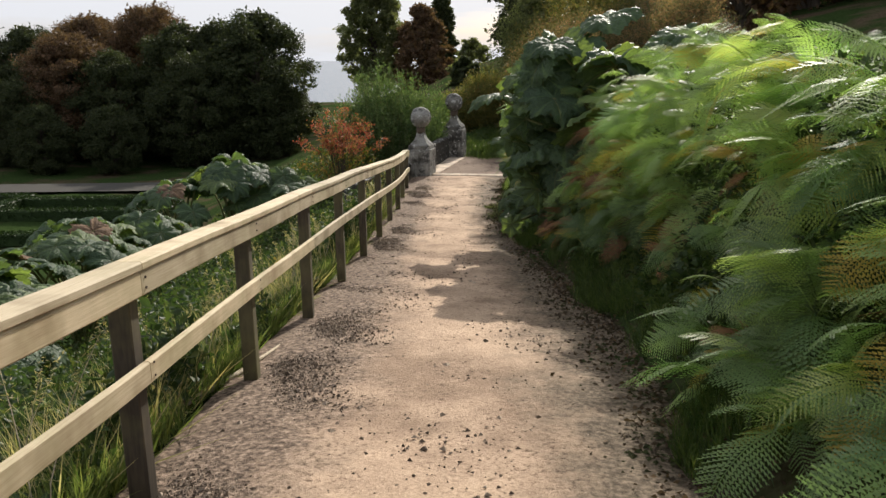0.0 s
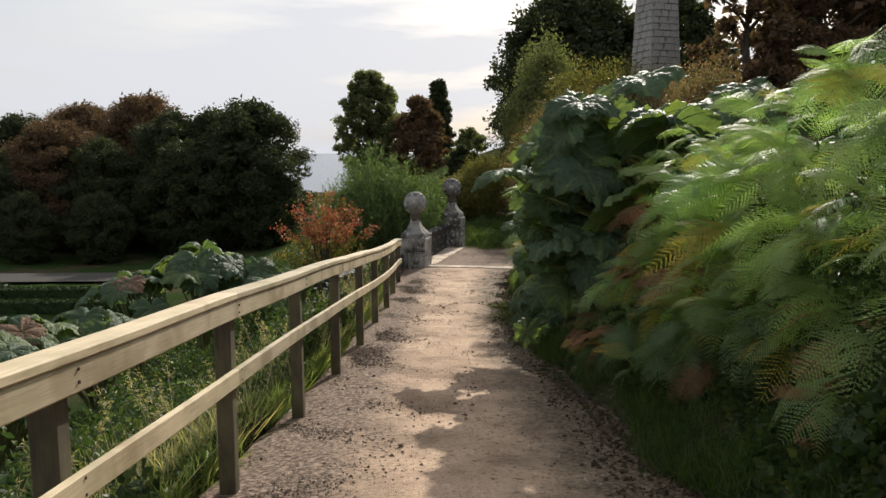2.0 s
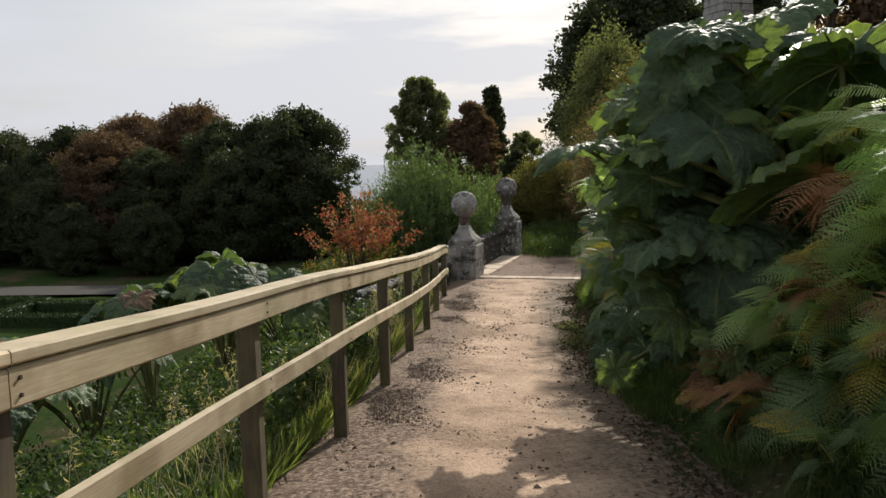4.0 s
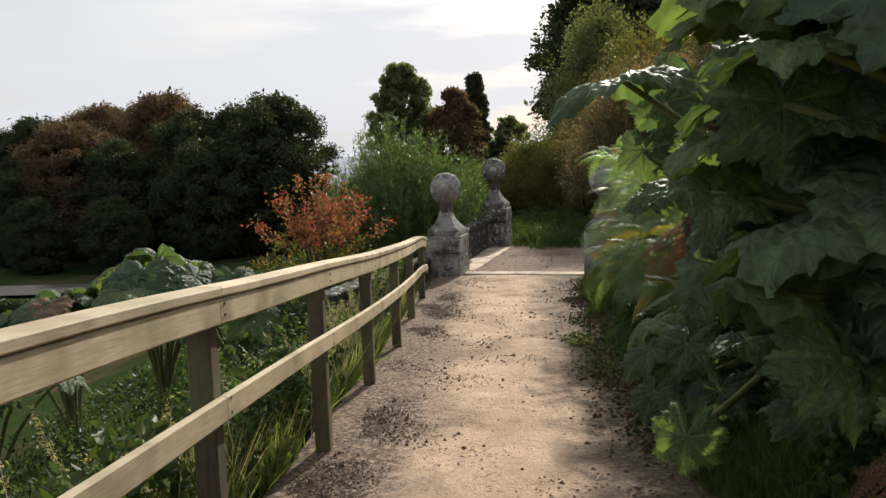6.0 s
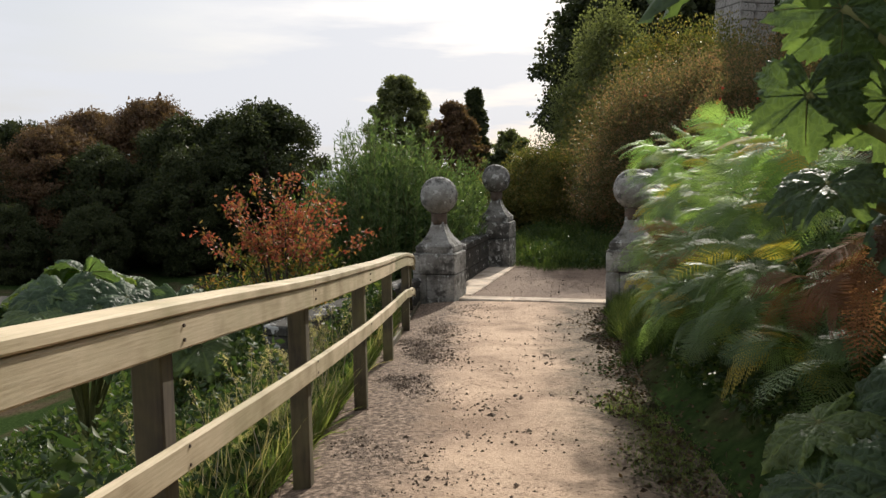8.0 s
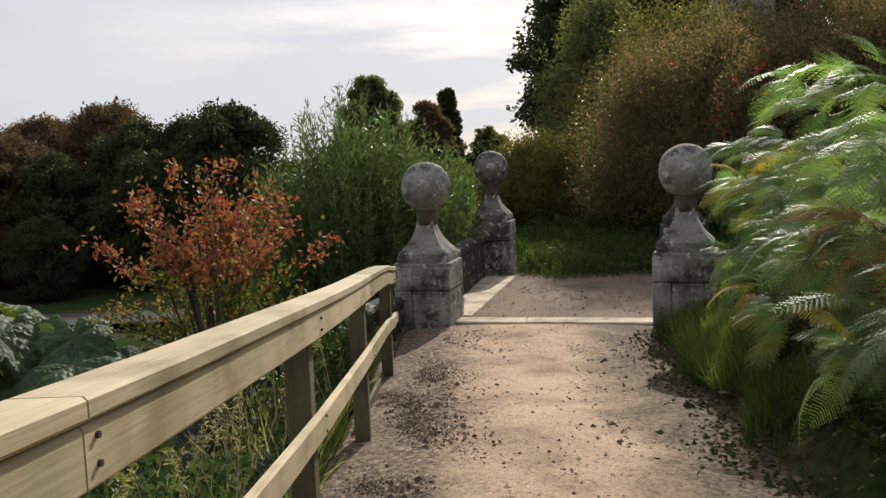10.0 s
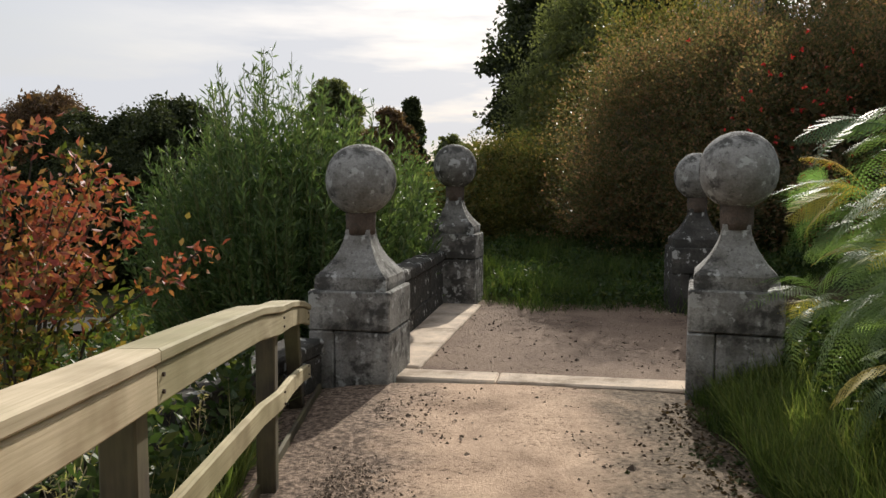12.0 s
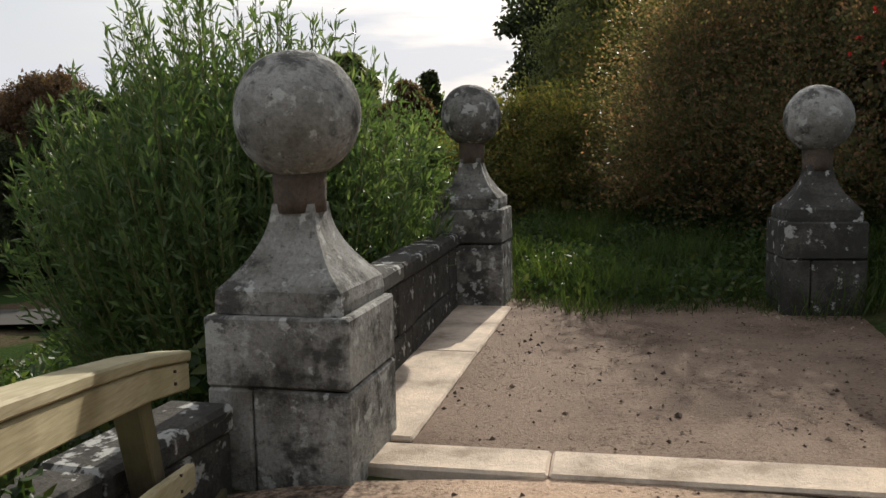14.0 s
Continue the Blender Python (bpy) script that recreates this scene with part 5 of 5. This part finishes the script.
p = np.stack([xs, ys, np.maximum(land_z(xs, ys), path_z(ys) + 0.05 + h * 0.9)], 1)[keep]
tagged(leaf_cloud("ivy", p, r.normal(size=p.shape) * 0.6 + np.array([-0.7, -0.3, -0.2]), 0.07, 0.055, L_WEED, r), "small broad green leaves at the foot of the bank", "ivy", kind="stuff")
# grass past the gateway, its overhead shade painted into the green
n = 34000
ys = r.uniform(25.2, 33, n)
xs = r.uniform(-0.3, 6.0, n)
edge = 26.05 - 0.25 * (xs - 0.6) + 0.16 * np.sin(xs * 3.1) + 0.1 * np.sin(xs * 7.7 + 1.0) + r.normal(0, 0.12, n)
keep = (xs > 0.62 + 0.1 * (ys - 26)) & (ys > edge)
grass("grass", xs[keep], ys[keep], 0.16, 0.008, L_GRASS_SHADED, r, "rough shaded grass beyond the gate piers")
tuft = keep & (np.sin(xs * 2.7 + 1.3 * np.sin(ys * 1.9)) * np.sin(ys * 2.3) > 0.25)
grass("grass", xs[tuft], ys[tuft], 0.4, 0.011, L_GRASS_SHADED, r, "long uneven grass tufts beyond the gate piers")
n = 15000
ys = r.uniform(25.6, 31, n)
xs = r.uniform(0.6, 6.0, n)
keep = (ys > 26.15 - 0.25 * (xs - 0.6) + 0.2 * np.sin(xs * 2.3) + np.abs(r.normal(0, 0.25, n))) & (xs > 0.75 + 0.1 * (ys - 26))
xs, ys = xs[keep], ys[keep]
p = np.stack([xs, ys, land_z(xs, ys) + r.uniform(0.0, 0.16, len(xs)) + 0.3 * np.maximum(0, np.sin(xs * 3.1) * np.sin(ys * 2.2 + 1.0)) * r.random(len(xs))], 1)
tagged(leaf_cloud("weeds", p, r.normal(size=p.shape) + np.array([0, -0.3, 0.3]), 0.085, 0.045, L_WEED, r), "low dark weeds in the shade beyond the gate piers", "weeds", kind="stuff")
n = 16000
ys = r.uniform(24, 40, n)
xs = np.interp(ys, [22, 27, 60], [-0.9, 0.2, 1.0]) - 0.6 - r.uniform(0, 9, n)
p = np.stack([xs, ys, land_z(xs, ys) + r.uniform(0, 0.5, n)], 1)
tagged(leaf_cloud("weeds", p, r.normal(size=p.shape) + np.array([0, 0, 0.4]), 0.2, 0.1, L_WEED, r), "green tangle below the bridge parapet", "weeds", kind="stuff")


def stones(name, n, xs, ys, zs, size, material, rr, label):
    """Loose stones, each a small uneven lump."""
    base = np.array([(1, 0, 0), (-0.4, 0.9, 0), (-0.5, -0.8, 0), (0.1, 0.1, 0.7), (0, 0, -0.4)], float)
    faces = np.array([(0, 1, 3), (1, 2, 3), (2, 0, 3), (1, 0, 4), (2, 1, 4), (0, 2, 4)])
    sc = size * rr.lognormal(0, 0.45, (n, 1, 1))
    a = rr.uniform(0, 6.28, n)
    v = np.repeat(base[None], n, 0) * rr.uniform(0.7, 1.3, (n, 5, 3)) * sc
    c, s = np.cos(a)[:, None], np.sin(a)[:, None]
    v = np.stack([v[..., 0] * c - v[..., 1] * s, v[..., 0] * s + v[..., 1] * c, v[..., 2]], -1)
    v += np.stack([xs, ys, zs], 1)[:, None]
    f = (faces[None] + (np.arange(n) * 5)[:, None, None]).reshape(-1, 3)
    ob = mesh_ob(name, v.reshape(-1, 3).tolist(), f.tolist(), material)
    return tagged(ob, label, "gravel", kind="stuff")


n = 34000
ys = r.uniform(1, 22.0, n)
u = np.clip(np.where(r.random(n) < 0.55, np.abs(r.normal(0, 0.14, n)), r.uniform(0, 1, n)), 0, 1)
xs = fence_x(ys) - 0.1 + (edge_x(ys) - fence_x(ys) + 0.2) * u
keep = np.sin(xs * 4.1 + 2.0 * np.sin(ys * 1.3)) * np.sin(ys * 2.9 + xs) + r.normal(0, 1.1, n) > 0.0
xs, ys, u, n = xs[keep], ys[keep], u[keep], int(keep.sum())
stones("loose_stones", n, xs, ys, path_z(ys) - 0.004 - 0.05 * (2 * u - 1) ** 4, 0.0095, M_PEBBLE, r, "loose small stones scattered over the gravel path")
n = 60000
ys = r.uniform(2.5, 22.0, n)
u = np.abs(r.normal(0.0, 0.13, n))
xs = fence_x(ys) - 0.12 + (edge_x(ys) - fence_x(ys)) * u
stones("grit", n, xs, ys, path_z(ys) - 0.002 - 0.05 * np.clip(1 - 2 * u, 0, 1) ** 4, 0.0062, M_PEBBLE, r, "dark coarse grit along the fence side of the path")
n = 1400
ys = r.uniform(22.4, 26.6, n)
xs = r.uniform(-0.2, 3.4, n)
stones("loose_stones", n, xs, ys, np.full(n, PLATFORM_Z - 0.008), 0.008, M_PEBBLE, r, "loose stones and leaf crumbs on the gateway floor")

n = 4500
ys = r.uniform(1.5, 21.5, n)
xs = edge_x(ys) - 0.08 + r.normal(0, 0.17, n)
p = np.stack([xs, ys, np.maximum(land_z(xs, ys), path_z(ys)) + 0.004], 1)
tagged(leaf_cloud("leaf_litter", p, r.normal(size=p.shape) * np.array([1.0, 1.0, 0.25]), 0.04, 0.022, L_LITTER, r), "brown leaf litter along the foot of the bank", "leaf litter", kind="stuff")
n = 4500
ys = r.uniform(1.5, 21.5, n)
xs = edge_x(ys) - 0.12 + r.normal(0, 0.16, n)
stones("clods", n, xs, ys, path_z(ys) - 0.01, 0.014, M_SOIL, r, "crumbled dark earth clods at the path edge")

# fallen pale branch under the fence
v, f = tube([(-1.62, 4.6, float(path_z(4.6)) - 0.05), (-1.42, 5.2, float(path_z(5.2)) - 0.02), (-1.3, 6.0, float(path_z(6.0)) - 0.03)], [0.022, 0.018, 0.009], 6)
tagged(mesh_ob("fallen_branch", v, f, M_STICK, smooth=True), "pale bare stick lying under the fence", "branch")

for pa, pb in (((-0.99, 20.2), (-0.93, 22.05)), ((-1.02, 18.2), (-0.99, 20.15))):
    za, zb = float(path_z(pa[1])), float(path_z(pb[1]))
    bm = beam_between((*pa, za - 0.02), (*pb, zb - 0.02), 0.025, 0.1, 0.004)
    tagged(part("edging_board", bm, M_POST), "thin weathered timber edging board beside the path", "edging board", "edging boards")
n = 5000
ys = r.normal(15.3, 0.55, n)
xs = edge_x(ys) - 0.12 + r.normal(0, 0.13, n)
p = np.stack([xs, ys, path_z(ys) - 0.02], 1)
tagged(leaf_cloud("moss", p, r.normal(size=p.shape) * 0.5 + np.array([0, 0, 1.0]), 0.035, 0.006, L_GRASS, r), "short yellow-green moss and grass on the path edge", "moss", kind="stuff")


def stalk(x, y, h, rr):
    """A bare dry flower stalk with a drooping seed head."""
    z = float(land_z(x, y))
    plant = empty("dry_stalk", x, y, z)
    tagged(plant, "tall dry grass stalk with a pale seed head", "dry grass", "dry stalks by the fence")
    a, lean = rr.uniform(0, 6.28), rr.uniform(0.1, 0.35)
    pts = [(math.cos(a) * lean * h * t * t, math.sin(a) * lean * h * t * t, h * t - 0.03) for t in (0, 0.35, 0.7, 1.0)]
    v, f = tube(pts, [0.003, 0.0026, 0.002, 0.0012], 4)
    mesh_ob("stem", v, f, M_STICK, plant)
    t = rr.uniform(0.72, 1.05, 46)[:, None]
    pp = np.array([math.cos(a) * lean * h, math.sin(a) * lean * h, 0]) * t * t + np.array([0, 0, h]) * t + rr.normal(size=(46, 3)) * 0.012
    head = leaf_cloud("seed_head", pp, rr.normal(size=(46, 3)) + np.array([math.cos(a), math.sin(a), 0.2]), 0.035, 0.007, L_STRAW, rr, plant)
    tagged(head, kind="stuff")


for k in range(120):
    yy = float(r.uniform(2, 20))
    stalk(float(fence_x(yy)) - float(r.uniform(0.2, 1.1)), yy, float(r.uniform(0.45, 0.9)), r)

# ---- the formal garden below ----
def hedge_run(cx, cy, length, wide, high, rz, rr):
    hedge = empty("hedge", cx, cy, float(land_z(cx, cy)), rz)
    tagged(hedge, "low clipped dark box hedge in the formal garden", "hedge", "parterre hedges")
    bm = bmesh.new()
    box(bm, Matrix.Translation((0, 0, high / 2 - 0.05)), length, wide, high, 0.06)
    part("core", bm, L_HEDGE, hedge)
    n = int(length * 160)
    p = np.stack([rr.uniform(-length / 2, length / 2, n), rr.uniform(-wide / 2, wide / 2, n) * 1.05, np.full(n, high - 0.06)], 1)
    q = np.stack([rr.uniform(-length / 2, length / 2, n), np.where(rr.random(n) < 0.5, -1, 1) * wide / 2, rr.uniform(0, high, n)], 1)
    p = np.concatenate([p, q])
    leaf_cloud("foliage", p, rr.normal(size=p.shape) + np.array([0, 0, 0.4]), 0.14, 0.09, L_HEDGE, rr, hedge)


rh = np.random.default_rng(111)
for cx, cy, length, rz in ((-20, 42, 9, 0), (-20, 45.5, 9, 0), (-24.5, 44, 4, 90), (-15.5, 44, 4, 90), (-28, 40, 6, 0), (-28, 47, 7, 0), (-19, 37, 8, 5), (-26, 36, 6, 0), (-31, 44, 5, 90)):
    hedge_run(cx, cy, length, 0.7, 0.6, rz, rh)
gx = [(-60, 50.5), (-10, 50.5), (-10, 54), (-60, 54)]
tagged(mesh_ob("garden_path", [(x, y, GARDEN_Z + 0.34) for x, y in gx], [(0, 1, 2, 3)], M_DRIVE), "gravel walk across the far formal garden", "path", kind="structure")
